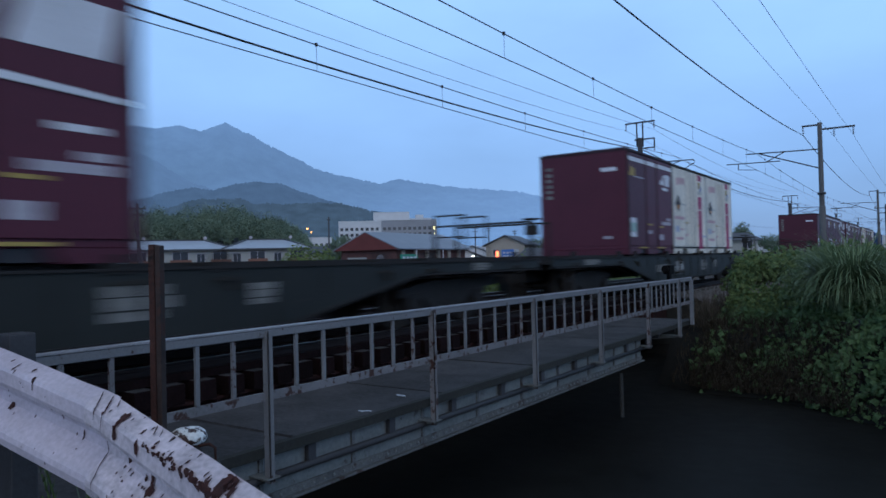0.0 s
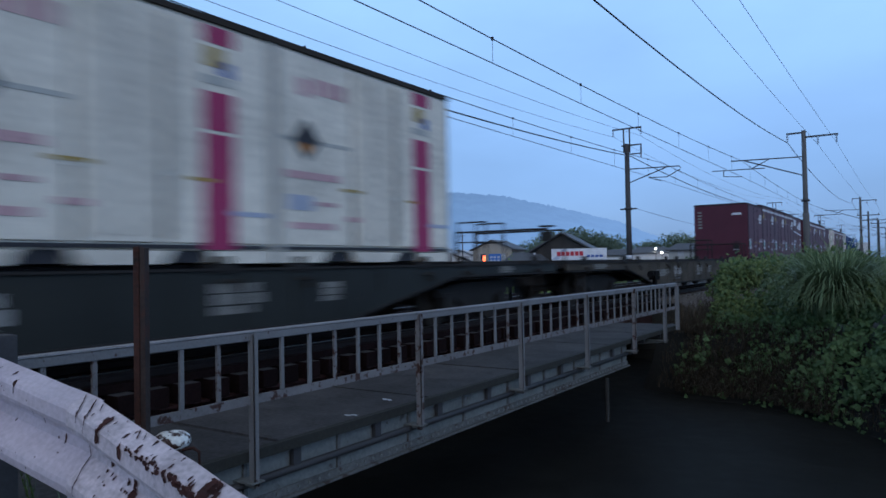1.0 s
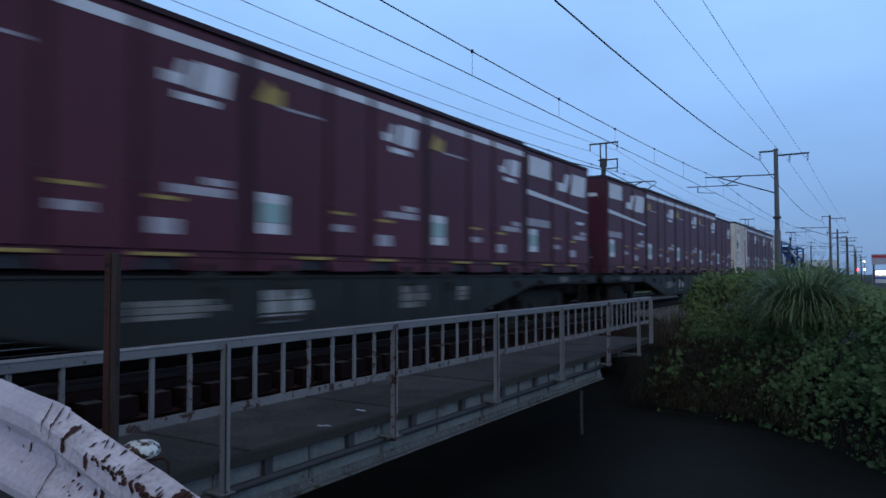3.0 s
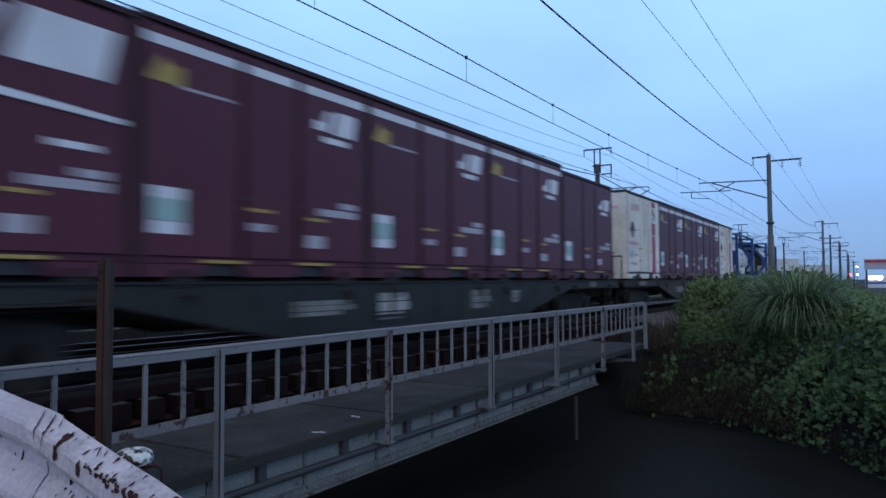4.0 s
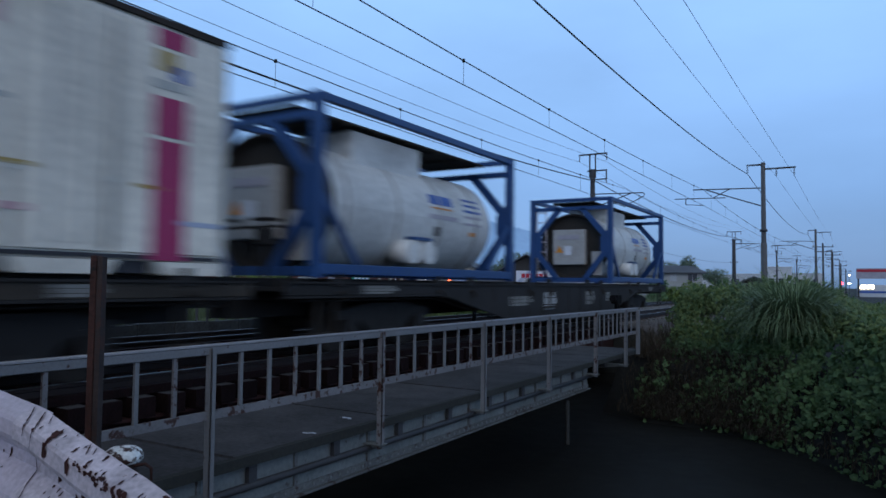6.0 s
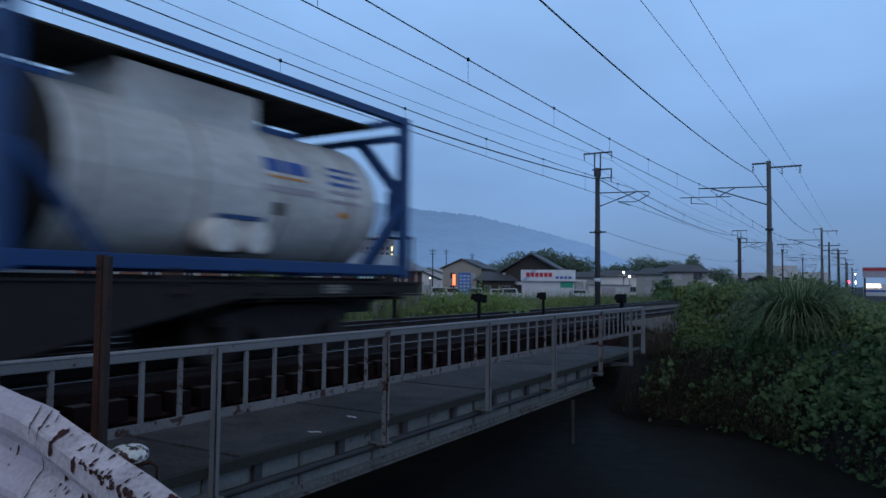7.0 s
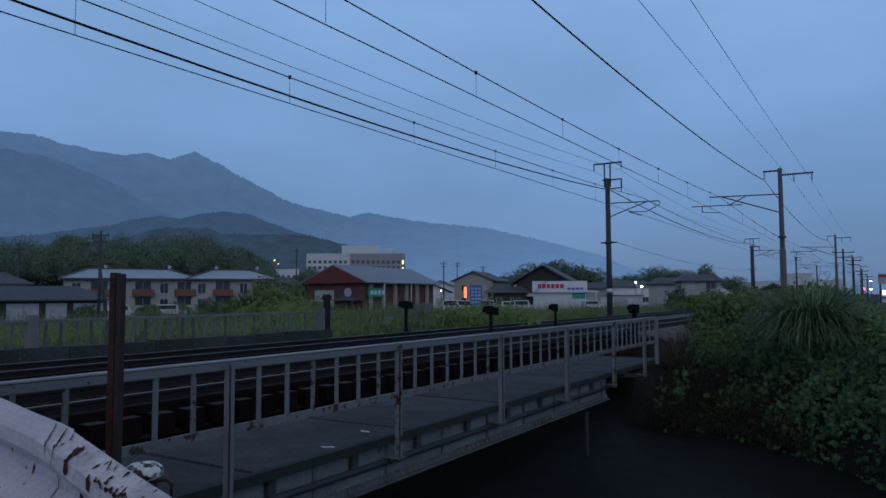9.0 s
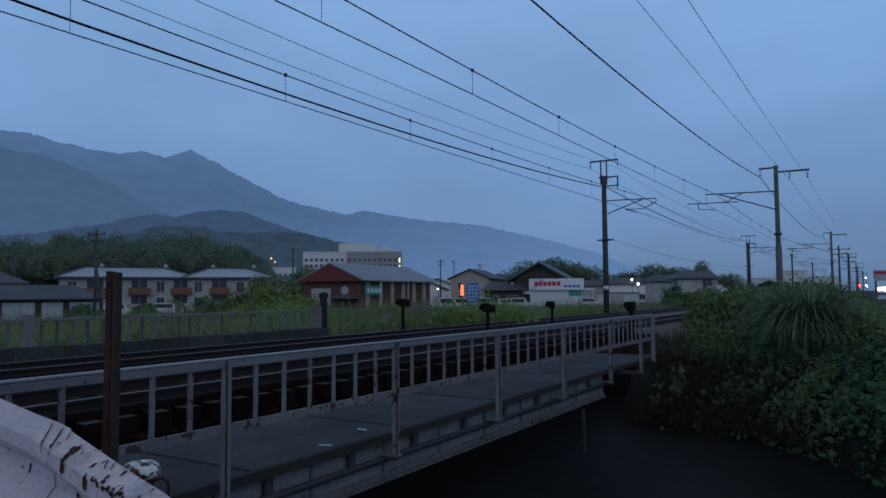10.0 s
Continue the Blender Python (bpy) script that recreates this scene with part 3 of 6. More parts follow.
def overhead_wire(cx, ys, zc, zm, sag, label):
    w = thing("overhead_line", pose(0, 0, 0), label, "overhead wire", "overhead lines")
    part("contact_wire", Shape().tube(sagging(cx - 0.12, cx + 0.12, zc, 0.03, ys), 0.011), WIRE, w)
    mess = sagging(cx, cx, zm, sag, ys, 20)
    part("messenger_wire", Shape().tube(mess, 0.013), WIRE, w)
    for a, b in zip(ys[:3], ys[1:4]):
        for k in range(10):
            s = (k + 0.5) / 10
            z = zm - 4 * sag * s * (1 - s)
            d = part("dropper", Shape().rod((cx, a + (b - a) * s, zc - 0.02), (cx, a + (b - a) * s, z), 0.005, 5).rod((cx, a + (b - a) * s, z - 0.03), (cx, a + (b - a) * s, z + 0.04), 0.035, 6), WIRE, w)
    return w


overhead_wire(TRACK_NEAR, NEAR_Y, 5.5, 6.45, 0.45, "contact and messenger wires over the near track")
overhead_wire(TRACK_FAR, FAR_Y, 5.44, 6.45, 0.45, "contact and messenger wires over the far track")


def feeder(x, z, sag, ys, r, label):
    return solid("feeder_wire", Shape().tube(sagging(x, x, z, sag, ys, 16), r), WIRE, label, "wire", group="feeder wires")


feeder(-13.0, 7.0, 0.72, FAR_Y, 0.026, "thick black feeder cable beside the far masts")
feeder(-12.4, 8.1, 0.67, FAR_Y, 0.008, "thin grey wire high over the tracks")
feeder(-13.98, 8.2, 0.67, FAR_Y, 0.008, "thin grey wire high beside the tracks")
feeder(-5.22, 7.15, 0.77, NEAR_Y, 0.019, "black feeder cable on the near masts")
feeder(-3.8, 6.92, 0.2, NEAR_Y, 0.007, "thin wire on the outer mast arm")
feeder(-2.95, 6.92, 0.2, NEAR_Y, 0.007, "thin wire on the outer mast arm")


solid("stay_wire", Shape().tube([(-12.7, 39 + 52 * k / 12, 4.0 - 2.2 * (k / 12) * (1 - k / 12)) for k in range(13)], 0.011), WIRE, "thin dark cable between the far masts", "wire")


# ---- trackside devices ----
DEVICE_BLACK = material("black_device_paint", (0.008, 0.008, 0.009), 0.7, vary=0.3, spec=0.1)


def track_device(x, y, h, facing, label, box_beside=False):
    d = thing("signal_device", pose(x, y, -0.3, 0, 0, facing), label, "railway device", "devices beside the track")
    part("stand", Shape().box(-0.045, 0.045, -0.045, 0.045, 0, h).rod((0, 0, 0), (0, 0, 0.3), 0.08, 10), DEVICE_BLACK, d)
    part("lamp_head", Shape().box(-0.13, 0.09, -0.1, 0.1, h, h + 0.24).rod((-0.12, 0, h + 0.13), (-0.22, 0, h + 0.15), 0.08, 12, 0.1), DEVICE_BLACK, d, "hooded black lamp head", None, 0.01)
    if box_beside:
        part("relay_box", box(0.10, 0.22, -0.1, 0.1, h - 0.02, h + 0.2), DEVICE_BLACK, d, "black relay box", None, 0.01)
    return d


track_device(-13.0, 18.6, 0.95, 20, "black hooded trackside device with a side box", True)
track_device(-9.4, 17.6, 0.82, 20, "black hooded trackside device between the tracks", True)
track_device(-9.4, 22.2, 0.82, 20, "black hooded trackside device between the tracks")
track_device(-5.75, 19.0, 0.85, 75, "black trackside device at the edge of the ballast")
for x, y, w, h in ((-15.5, 22.8, 0.30, 0.72), (-15.5, 23.6, 0.36, 0.75), (-15.4, 21.0, 0.45, 0.25)):
    solid("cable_box", Shape().prism([(-w / 2, -0.7), (w / 2, -0.7), (w / 2 * 0.85, h), (-w / 2 * 0.85, h)], "y", -w / 2, w / 2), CONCRETE, "pale grey concrete cable trough cover", "cable box", at=pose(x, y, 0, 0, 3, 25), bevel=0.02, group="boxes beside the track")


# ---- road edge: guard rail, old post ----
def guard_rail():
    g = thing("guard_rail", pose(0, 0, 0), "white corrugated guard rail, chipped, rust showing at the bent end", "guard rail")
    # centre line of the face and its top edge, falling toward the bank
    line = [(-4.6, 1.30, 0.95), (-3.8, 1.31, 0.835), (-3.07, 1.318, 0.735), (-2.70, 1.332, 0.675), (-2.53, 1.343, 0.643), (-2.38, 1.342, 0.625), (-2.29, 1.336, 0.612), (-2.19, 1.33, 0.587), (-2.03, 1.316, 0.552), (-1.87, 1.30, 0.52), (-1.71, 1.272, 0.501), (-1.57, 1.243, 0.481), (-1.36, 1.20, 0.457), (-1.1, 1.13, 0.425), (-0.9, 1.05, 0.395)]
    prof = [(0.022, 0.0), (-0.03, -0.022), (-0.042, -0.031), (-0.048, -0.044), (-0.05, -0.09), (-0.044, -0.107), (-0.03, -0.118), (0.03, -0.15), (0.038, -0.175), (0.034, -0.21), (-0.035, -0.27), (-0.048, -0.285), (-0.052, -0.305), (-0.046, -0.335), (0.0, -0.356)]

    def beam(points, push):
        rows = []
        for i, p in enumerate(points):
            a, b = Vector(points[max(i - 1, 0)]), Vector(points[min(i + 1, len(points) - 1)])
            along = (b - a).normalized()
            out = Vector((along.y, -along.x, 0)).normalized()
            rows.append([Vector(p) - out * (o - push) + Vector((0, 0, z)) for o, z in prof])
        s = Shape().sheet(rows, False)
        back = [[q + Vector((0, 0.006, 0)) for q in row] for row in rows]
        s.sheet([r[::-1] for r in back])
        return s

    part("beam", beam(line[:7], 0.0), GUARD_WHITE, g, "white corrugated steel beam")
    end = part("end_beam", beam(line[5:], 0.009), GUARD_CHIPPED, g, "overlapping bent end beam with chipped paint and rust")

    def on_face(x, u, push):
        """A point on the beam's face: along x, and u from 0 at the top edge to 1 at the bottom edge."""
        xs = [p[0] for p in line]
        dz = -0.356 * u
        o = float(np.interp(-dz, [-q[1] for q in prof], [q[0] for q in prof]))
        return Vector((x, float(np.interp(x, xs, [p[1] for p in line])) + o - push, float(np.interp(x, xs, [p[2] for p in line])) + dz + 0.25 * push))

    def chip(x, u, w, h, push, jag):
        """A flake of missing paint, w along the beam and h across it in metres."""
        ring = []
        for k in range(11):
            a = 2 * math.pi * k / 11
            r = 1 + jag * random.uniform(-1, 1)
            ring.append(on_face(x + w / 2 * r * math.cos(a), min(max(u + h / 0.356 / 2 * r * math.sin(a), 0.0), 1.0), push))
        return ring

    rnd = random.Random(4)
    flakes = Shape()

    def add_flake(x, u, w, h, push):
        ring = chip(x, u, w, h, push, 0.4)
        mid = on_face(x, u, push)
        flakes.add(ring + [mid], [(k, (k + 1) % 11, 11) for k in range(11)])

    # rust eating along the upper ridge, growing toward the end
    for k in range(70):
        f = k / 70
        add_flake(-1.99 + 0.42 * f + rnd.uniform(-0.012, 0.012), 0.105 + 0.012 * math.sin(k * 0.7) + rnd.uniform(-0.02, 0.025), rnd.uniform(0.012, 0.026) * (0.7 + 0.5 * f), rnd.uniform(0.008, 0.016) * (0.6 + 0.7 * f), 0.0125)
    for k in range(26):
        add_flake(rnd.gauss(-1.555, 0.016), 0.05 + rnd.gauss(0, 0.025), rnd.uniform(0.012, 0.028), rnd.uniform(0.012, 0.024), 0.0128)
    for k in range(34):
        small = rnd.random() ** 2
        add_flake(rnd.uniform(-2.28, -1.25), rnd.uniform(0.0, 0.09), 0.003 + 0.010 * small, 0.003 + 0.012 * small, 0.0125)
    for k in range(40):
        add_flake(rnd.uniform(-2.3, -1.9), rnd.uniform(0.6, 0.95), rnd.uniform(0.004, 0.012), rnd.uniform(0.004, 0.012), 0.0125)
    for k in range(12):
        add_flake(-2.165 - 0.001 * k + rnd.gauss(0, 0.003), 0.06 + 0.009 * k, rnd.uniform(0.008, 0.016), 0.012, 0.0128)
    # bolt slots and drips
    for x, u, w, h in ((-2.165, 0.04, 0.028, 0.018), (-2.175, 0.17, 0.028, 0.042), (-2.03, 0.165, 0.024, 0.042), (-2.23, 0.49, 0.022, 0.05), (-2.085, 0.51, 0.024, 0.05), (-2.07, 0.63, 0.034, 0.03), (-2.12, 0.58, 0.018, 0.02)):
        add_flake(x, u, w, h, 0.0132)
    tagged(part("bare_patch", flakes, GUARD_RUST, end, "dark rusty flakes where paint is gone"), kind="stuff")
    chips = Shape()
    spots = [(-2.735, 0.09, 0.014, 0.02), (-2.73, 0.13, 0.006, 0.045), (-2.89, 0.06, 0.008, 0.02), (-2.87, 0.09, 0.006, 0.014), (-2.79, 0.035, 0.010, 0.012), (-2.95, 0.03, 0.008, 0.01), (-3.03, 0.60, 0.03, 0.025), (-2.80, 0.40, 0.007, 0.018), (-2.68, 0.47, 0.008, 0.02), (-2.55, 0.55, 0.01, 0.03), (-2.62, 0.31, 0.012, 0.008)]
    spots += [(rnd.uniform(-3.1, -2.45), rnd.uniform(0.95, 0.995), rnd.uniform(0.01, 0.035), rnd.uniform(0.006, 0.02)) for k in range(30)]
    spots += [(rnd.uniform(-3.4, -2.45), rnd.uniform(0.0, 0.9), rnd.uniform(0.003, 0.008), rnd.uniform(0.003, 0.012)) for k in range(26)]
    for x, u, w, h in spots:
        chips.add(chip(x, u, w, h, 0.0035, 0.35), [tuple(range(11))])
    tagged(part("bare_patch", chips, GUARD_RUST, g, "small dark chips in the white paint"), kind="stuff")

    def stroke(name, pts, thick, label):
        """A dark split in the paint along points given by x and u on the face."""
        rows = [[], []]
        for k in range(41):
            f = k / 40 * (len(pts) - 1)
            x = float(np.interp(f, range(len(pts)), [q[0] for q in pts]))
            u = float(np.interp(f, range(len(pts)), [q[1] for q in pts]))
            w = thick * (0.35 + 1.3 * abs(noise.noise(Vector((f * 7, pts[0][0] * 9, 2))))) * (0.25 + 0.75 * math.sin(math.pi * min(0.15 + 0.85 * k / 40, 0.97)))
            for e, row in ((-w, rows[0]), (w, rows[1])):
                row.append(on_face(x + e, u, 0.0137))
        part(name, Shape().sheet(rows), GUARD_RUST, end, label)

    stroke("crack", [(-2.375, 0.0), (-2.34, 0.035), (-2.312, 0.07), (-2.308, 0.13), (-2.31, 0.19)], 0.0055, "dark split at the overlap")
    stroke("crack", [(-2.36, 0.40), (-2.385, 0.50), (-2.37, 0.58), (-2.36, 0.68), (-2.34, 0.75), (-2.33, 0.85), (-2.315, 0.97)], 0.004, "dark crease at the overlap")
    stroke("tear", [(-2.305, 0.0), (-2.275, 0.04), (-2.25, 0.08)], 0.007, "dark tear across the bent edge")
    stroke("tear", [(-2.262, 0.05), (-2.256, 0.12), (-2.262, 0.26)], 0.0025, "thin dark drip line")
    stroke("tear", [(-2.26, 0.0), (-2.235, 0.03)], 0.005, "dark tear across the bent edge")
    stroke("tear", [(-2.02, 0.0), (-1.99, 0.04)], 0.006, "dark tear across the bent edge")
    stroke("tear", [(-1.985, 0.0), (-1.965, 0.03)], 0.004, "dark tear across the bent edge")
    for x in (-3.9, -1.2):
        z = float(np.interp(x, [p[0] for p in line], [p[2] for p in line]))
        part("post", Shape().rod((x, 1.45, -0.65), (x, 1.45, z - 0.05), 0.057, 14), RUST_STEEL, g, "round steel post")
    return g


guard_rail()
weed = thing("roadside_weed", pose(-2.98, 1.62, -0.7), "feathery green weed growing below the guard rail", "weed")
stem, frond = Shape(), Shape()
for k in range(9):
    a = k * 2.1
    top = Vector((0.22 * math.cos(a), 0.16 * math.sin(a), 0.75 + 0.03 * k))
    stem.tube([(0, 0, 0), top * 0.5 + Vector((0, 0, 0.12)), top], 0.004, 5)
    for j in range(14):
        q = top * (0.35 + 0.05 * j) + Vector((0, 0, 0.1))
        for sgn in (-1, 1):
            e = q + Vector((sgn * 0.06 * math.cos(a + 1.5), sgn * 0.06 * math.sin(a + 1.5), 0.03))
            frond.add([q, q.lerp(e, 0.5) + Vector((0, 0, 0.012)), e, q.lerp(e, 0.5) - Vector((0, 0, 0.012))], [(0, 1, 2, 3)])
WEED_GREEN = material("weed_green", (0.05, 0.09, 0.02), 0.7, vary=0.3)
part("stem", stem, WEED_GREEN, weed)
part("frond", frond, WEED_GREEN, weed)
RUST_POST = material("rusty_flange", (0.044, 0.0155, 0.0105), 0.9, vary=0.6, grain=40, stain=6, bump=0.6, rust=0.35, rust_colour=(0.012, 0.008, 0.007), rust_scale=9)
old = thing("iron_post", pose(-3.07, 2.02, -0.65, 0, 0, 28), "old rusty iron post with one flange painted grey", "post")
part("flange", box(-0.029, 0.0, -0.027, 0.027, -1.5, 1.815), RUST_POST, old, "rust-red flange", None, 0.004)
part("web", box(0.002, 0.028, -0.023, 0.023, -1.5, 1.81), OLD_POST, old, "grey weathered side", None, 0.004)
cap = thing("bollard", pose(-2.62, 1.86, -0.65), "short iron bollard with a white flaking domed cap", "bollard")
part("pipe", Shape().rod((0, 0, -0.8), (0, 0, 0.958), 0.055, 14), OLD_POST, cap)
dome = Shape()
rings = [(0.066, 0.955), (0.076, 0.965), (0.078, 0.982), (0.07, 1.0), (0.05, 1.014), (0.02, 1.02), (0.002, 1.022)]
dome.sheet([[(r * math.cos(a), r * math.sin(a), z) for a in np.linspace(0, 2 * math.pi, 21)] for r, z in rings])
part("cap", dome, material("flaking_white_cap", (0.72, 0.74, 0.72), 0.5, vary=0.2, grain=60, stain=8, rust=0.52, rust_scale=22), cap, "flaking white domed cap")
part("hook", Shape().tube([(0.055, 0.01, 0.945), (0.10, 0.03, 0.955), (0.125, 0.04, 0.94), (0.12, 0.045, 0.86), (0.10, 0.04, 0.82)], 0.007), RUST_STEEL, cap)
solid("dark_stub_post", box(-3.58, -3.45, 1.52, 1.64, -0.65, 0.765), DARK_STEEL, "dark square stub post behind the guard rail", "post", bevel=0.008)
solid("road", Shape().sheet([[(x, y, ground_z(x, min(y, 0.9)) + 0.045) for y in (-40, -20, -10, -5, -2, 0.0, 0.9)] for x in (-3.4, 0, 4, 9, 13)]), ASPHALT, "dark asphalt of the road beside the bridge", "road", "structure")


# ---- freight train ----
# Everything on the train is laid out by its distance behind the leading face of the fourth wagon's first container.
MOVERS = []
WAGON_LENGTH, SLOT, BOX_LENGTH = 20.7, 3.85, 3.80
SIDE = 1.225


def bogie(parent, y):
    b = part("bogie", Shape(), WAGON_DARK, parent, "dark cast bogie")
    s = Shape()
    for x in (-0.86, 0.86):
        s.prism([(-1.25, 0.50), (-0.75, 0.50), (-0.45, 0.30), (0.45, 0.30), (0.75, 0.50), (1.25, 0.50), (1.25, 0.62), (0.5, 0.74), (-0.5, 0.74), (-1.25, 0.62)], "x", x - 0.06, x + 0.06)
        for k in (-0.95, 0.95):
            s.box(x - 0.10, x + 0.10, k - 0.14, k + 0.14, 0.30, 0.56)
        for k in (-0.15, 0.15):
            s.rod((x, k, 0.36), (x, k, 0.68), 0.075, 10)
    s.box(-0.9, 0.9, -0.2, 0.2, 0.5, 0.72)
    b.data = s.mesh("bogie", WAGON_DARK)
    b.matrix_basis = pose(0, y, 0)
    wheel = Shape().rod((-0.7, 0, 0), (0.7, 0, 0), 0.075, 12)
    for x in (-0.565, 0.565):
        sgn = 1 if x > 0 else -1
        wheel.rod((x - 0.06, 0, 0), (x + 0.06, 0, 0), 0.43, 24)
        wheel.rod((x - sgn * 0.06, 0, 0), (x - sgn * 0.085, 0, 0), 0.43, 24)
        for k in range(5):
            a = 2 * math.pi * k / 5
            wheel.box(x + sgn * 0.06 - 0.002, x + sgn * 0.06 + 0.004, 0.22 * math.cos(a) - 0.04, 0.22 * math.cos(a) + 0.04, 0.22 * math.sin(a) - 0.04, 0.22 * math.sin(a) + 0.04)
    for k in (-0.95, 0.95):
        w = part("wheelset", wheel, DUST_AND_SHADE, b, "steel wheels on their axle")
        w.matrix_basis = pose(0, k, 0.43)
        MOVERS.append((w, "wheel", k))
    return b


def flat_wagon(offset, label, paint):
    w = thing("flat_wagon", pose(TRACK_NEAR, offset, 0), label, "flat wagon", "wagons of the freight train")
    L = WAGON_LENGTH
    deck = Shape().box(-1.2, 1.2, 0.35, L - 0.35, 0.93, 0.985)
    for k in range(12):
        y = 0.8 + k * (L - 1.6) / 11
        deck.box(-1.18, 1.18, y - 0.06, y + 0.06, 0.80, 0.93)
    # Added filler beam: it blocks the slit of light under the containers.
    deck.box(-1.0, 1.0, 0.75, L - 0.75, 0.985, 1.105)
    part("deck", deck, WAGON_DARK, w)
    belly = [(0.3, 0.88), (4.2, 0.87), (6.7, 0.37), (L - 6.8, 0.37), (L - 4.2, 0.87), (L - 0.3, 0.88), (L - 0.3, 1.03), (0.3, 1.03)]
    for x in (-1.26, 1.22):
        sill = part("side_sill", Shape().prism(belly, "x", x, x + 0.04), paint, w, "fish-bellied side sill with worn stencils")
        for a, b, z in ((0.3, L - 0.3, 1.03), (6.7, L - 6.8, 0.345), (0.3, 4.2, 0.84), (L - 4.2, L - 0.3, 0.84)):
            part("flange", box(x - 0.03, x + 0.07, a, b, z, z + 0.028), WAGON_DARK, sill)
        for a, b in ((6.7, 4.2), (L - 6.8, L - 4.2)):
            part("flange", Shape().bar((x + 0.02, a, 0.36), (x + 0.02, b, 0.86), 0.1, 0.03), WAGON_DARK, sill)
        ribs = Shape()
        for k in range(11):
            y = 6.2 + k * (L - 12.4) / 10
            ribs.box(x - 0.012 if x < 0 else x + 0.042, x - 0.002 if x < 0 else x + 0.055, y - 0.03, y + 0.03, 0.4 if 0.5 < k < 9.5 else 0.7, 1.0)
        tagged(part("rib", ribs, paint, sill), kind="stuff")
    for y, z, l, h, mat in ((6.9, 0.60, 1.2, 0.20, MARK_STENCIL), (8.7, 0.48, 0.8, 0.40, MARK_PLACARD), (11.6, 0.55, 0.7, 0.34, MARK_STENCIL), (13.3, 0.62, 0.4, 0.24, MARK_STENCIL), (1.9, 0.89, 0.9, 0.12, MARK_STENCIL), (18.0, 0.89, 0.5, 0.12, MARK_STENCIL)):
        for a, b, f in ((0.0, 0.26, 0.8), (0.32, 0.66, 1.0), (0.70, 1.0, 0.9)):
            part("stencil", box(1.262, 1.266, y, y + l * f, z + h * a, z + h * b), mat, w, "faded stencilled lettering line")
    pipes = Shape().tube([(1.1, 0.6, 0.80), (1.1, 4.2, 0.80), (1.12, 6.7, 0.33), (1.12, L - 6.7, 0.33), (1.1, L - 4.2, 0.80), (1.1, L - 0.6, 0.80)], 0.022)
    part("brake_pipe", pipes, WAGON_DARK, w)
    part("lever", Shape().box(1.27, 1.30, 9.0, 9.05, 0.5, 1.0).box(1.27, 1.33, 8.7, 9.4, 0.52, 0.56), DUST_AND_SHADE, w, "brake release lever")
    part("valve", Shape().rod((0.9, 14.2, 0.6), (1.2, 14.2, 0.6), 0.13, 12).box(0.8, 1.15, 13.5, 14.0, 0.45, 0.75), DUST_AND_SHADE, w)
    part("centre_sill", box(-0.25, 0.25, 0.3, L - 0.3, 0.55, 0.93), WAGON_DARK, w)
    part("air_tank", Shape().rod((0.55, 8.2, 0.55), (0.55, 9.6, 0.55), 0.2, 14), WAGON_DARK, w)
    part("brake_box", box(0.35, 1.1, 11.2, 12.0, 0.42, 0.85), WAGON_DARK, w)
    for y in (0.42, L - 0.42):
        back = 1 if y < L / 2 else -1
        r = Shape()
        for x in (-1.1, -0.35):
            r.rod((x, y, 1.0), (x, y, 2.0), 0.019)
        r.rod((-1.1, y, 2.0), (-0.35, y, 2.0), 0.019).rod((-1.1, y, 1.55), (-0.35, y, 1.55), 0.015)
        part("end_rail", r, WAGON_DARK, w, "tubular handrail on the wagon end")
        part("end_bar", Shape().rod((-1.15, y, 1.78), (1.15, y, 1.78), 0.021).rod((1.15, y, 1.03), (1.15, y, 1.78), 0.021).rod((-1.15, y, 1.03), (-1.15, y, 1.78), 0.021), WAGON_DARK, w)
        part("step", Shape().box(1.08, 1.24, y + back * 0.7 - 0.2, y + back * 0.7 + 0.2, 0.33, 0.36).box(1.2, 1.24, y + back * 0.7 - 0.2, y + back * 0.7 - 0.17, 0.33, 0.95).box(1.2, 1.24, y + back * 0.7 + 0.17, y + back * 0.7 + 0.2, 0.33, 0.95), DUST_AND_SHADE, w, "grimy boarding step")
        part("coupler", Shape().box(-0.12, 0.12, min(y, y - back * 0.42), max(y, y - back * 0.42), 0.70, 0.95), WAGON_DARK, w)
    hw = part("hand_brake", Shape().rod((0.75, 0.42, 1.0), (0.75, 0.42, 1.86), 0.03).tube([(0.75 + 0.18 * math.cos(a), 0.42 + 0.18 * math.sin(a), 1.88) for a in np.linspace(0, 2 * math.pi, 21)], 0.016).rod((0.57, 0.42, 1.88), (0.93, 0.42, 1.88), 0.012).box(0.62, 0.88, 0.36, 0.48, 1.55, 1.75), WAGON_DARK, w, "hand brake wheel on a column")
    for y in (3.0, L - 3.0):
        bogie(w, y)
    for k in range(5):
        for e in (0.55, 3.25):
            y = 0.8 + k * SLOT + e
            part("container_seat", Shape().box(1.0, 1.28, y - 0.16, y + 0.16, 1.0, 1.10).box(1.2, 1.29, y - 0.05, y + 0.05, 1.10, 1.19), WAGON_DARK, w)
            part("container_seat", box(-1.28, -1.0, y - 0.16, y + 0.16, 1.0, 1.12), WAGON_DARK, w)
            part("seat_lever", Shape().box(1.27, 1.31, y - 0.02, y + 0.16, 0.90, 0.94).box(1.27, 1.31, y + 0.12, y + 0.16, 0.80, 0.94), DUST_AND_SHADE, w)
    MOVERS.append((w, "ride", offset))
    return w


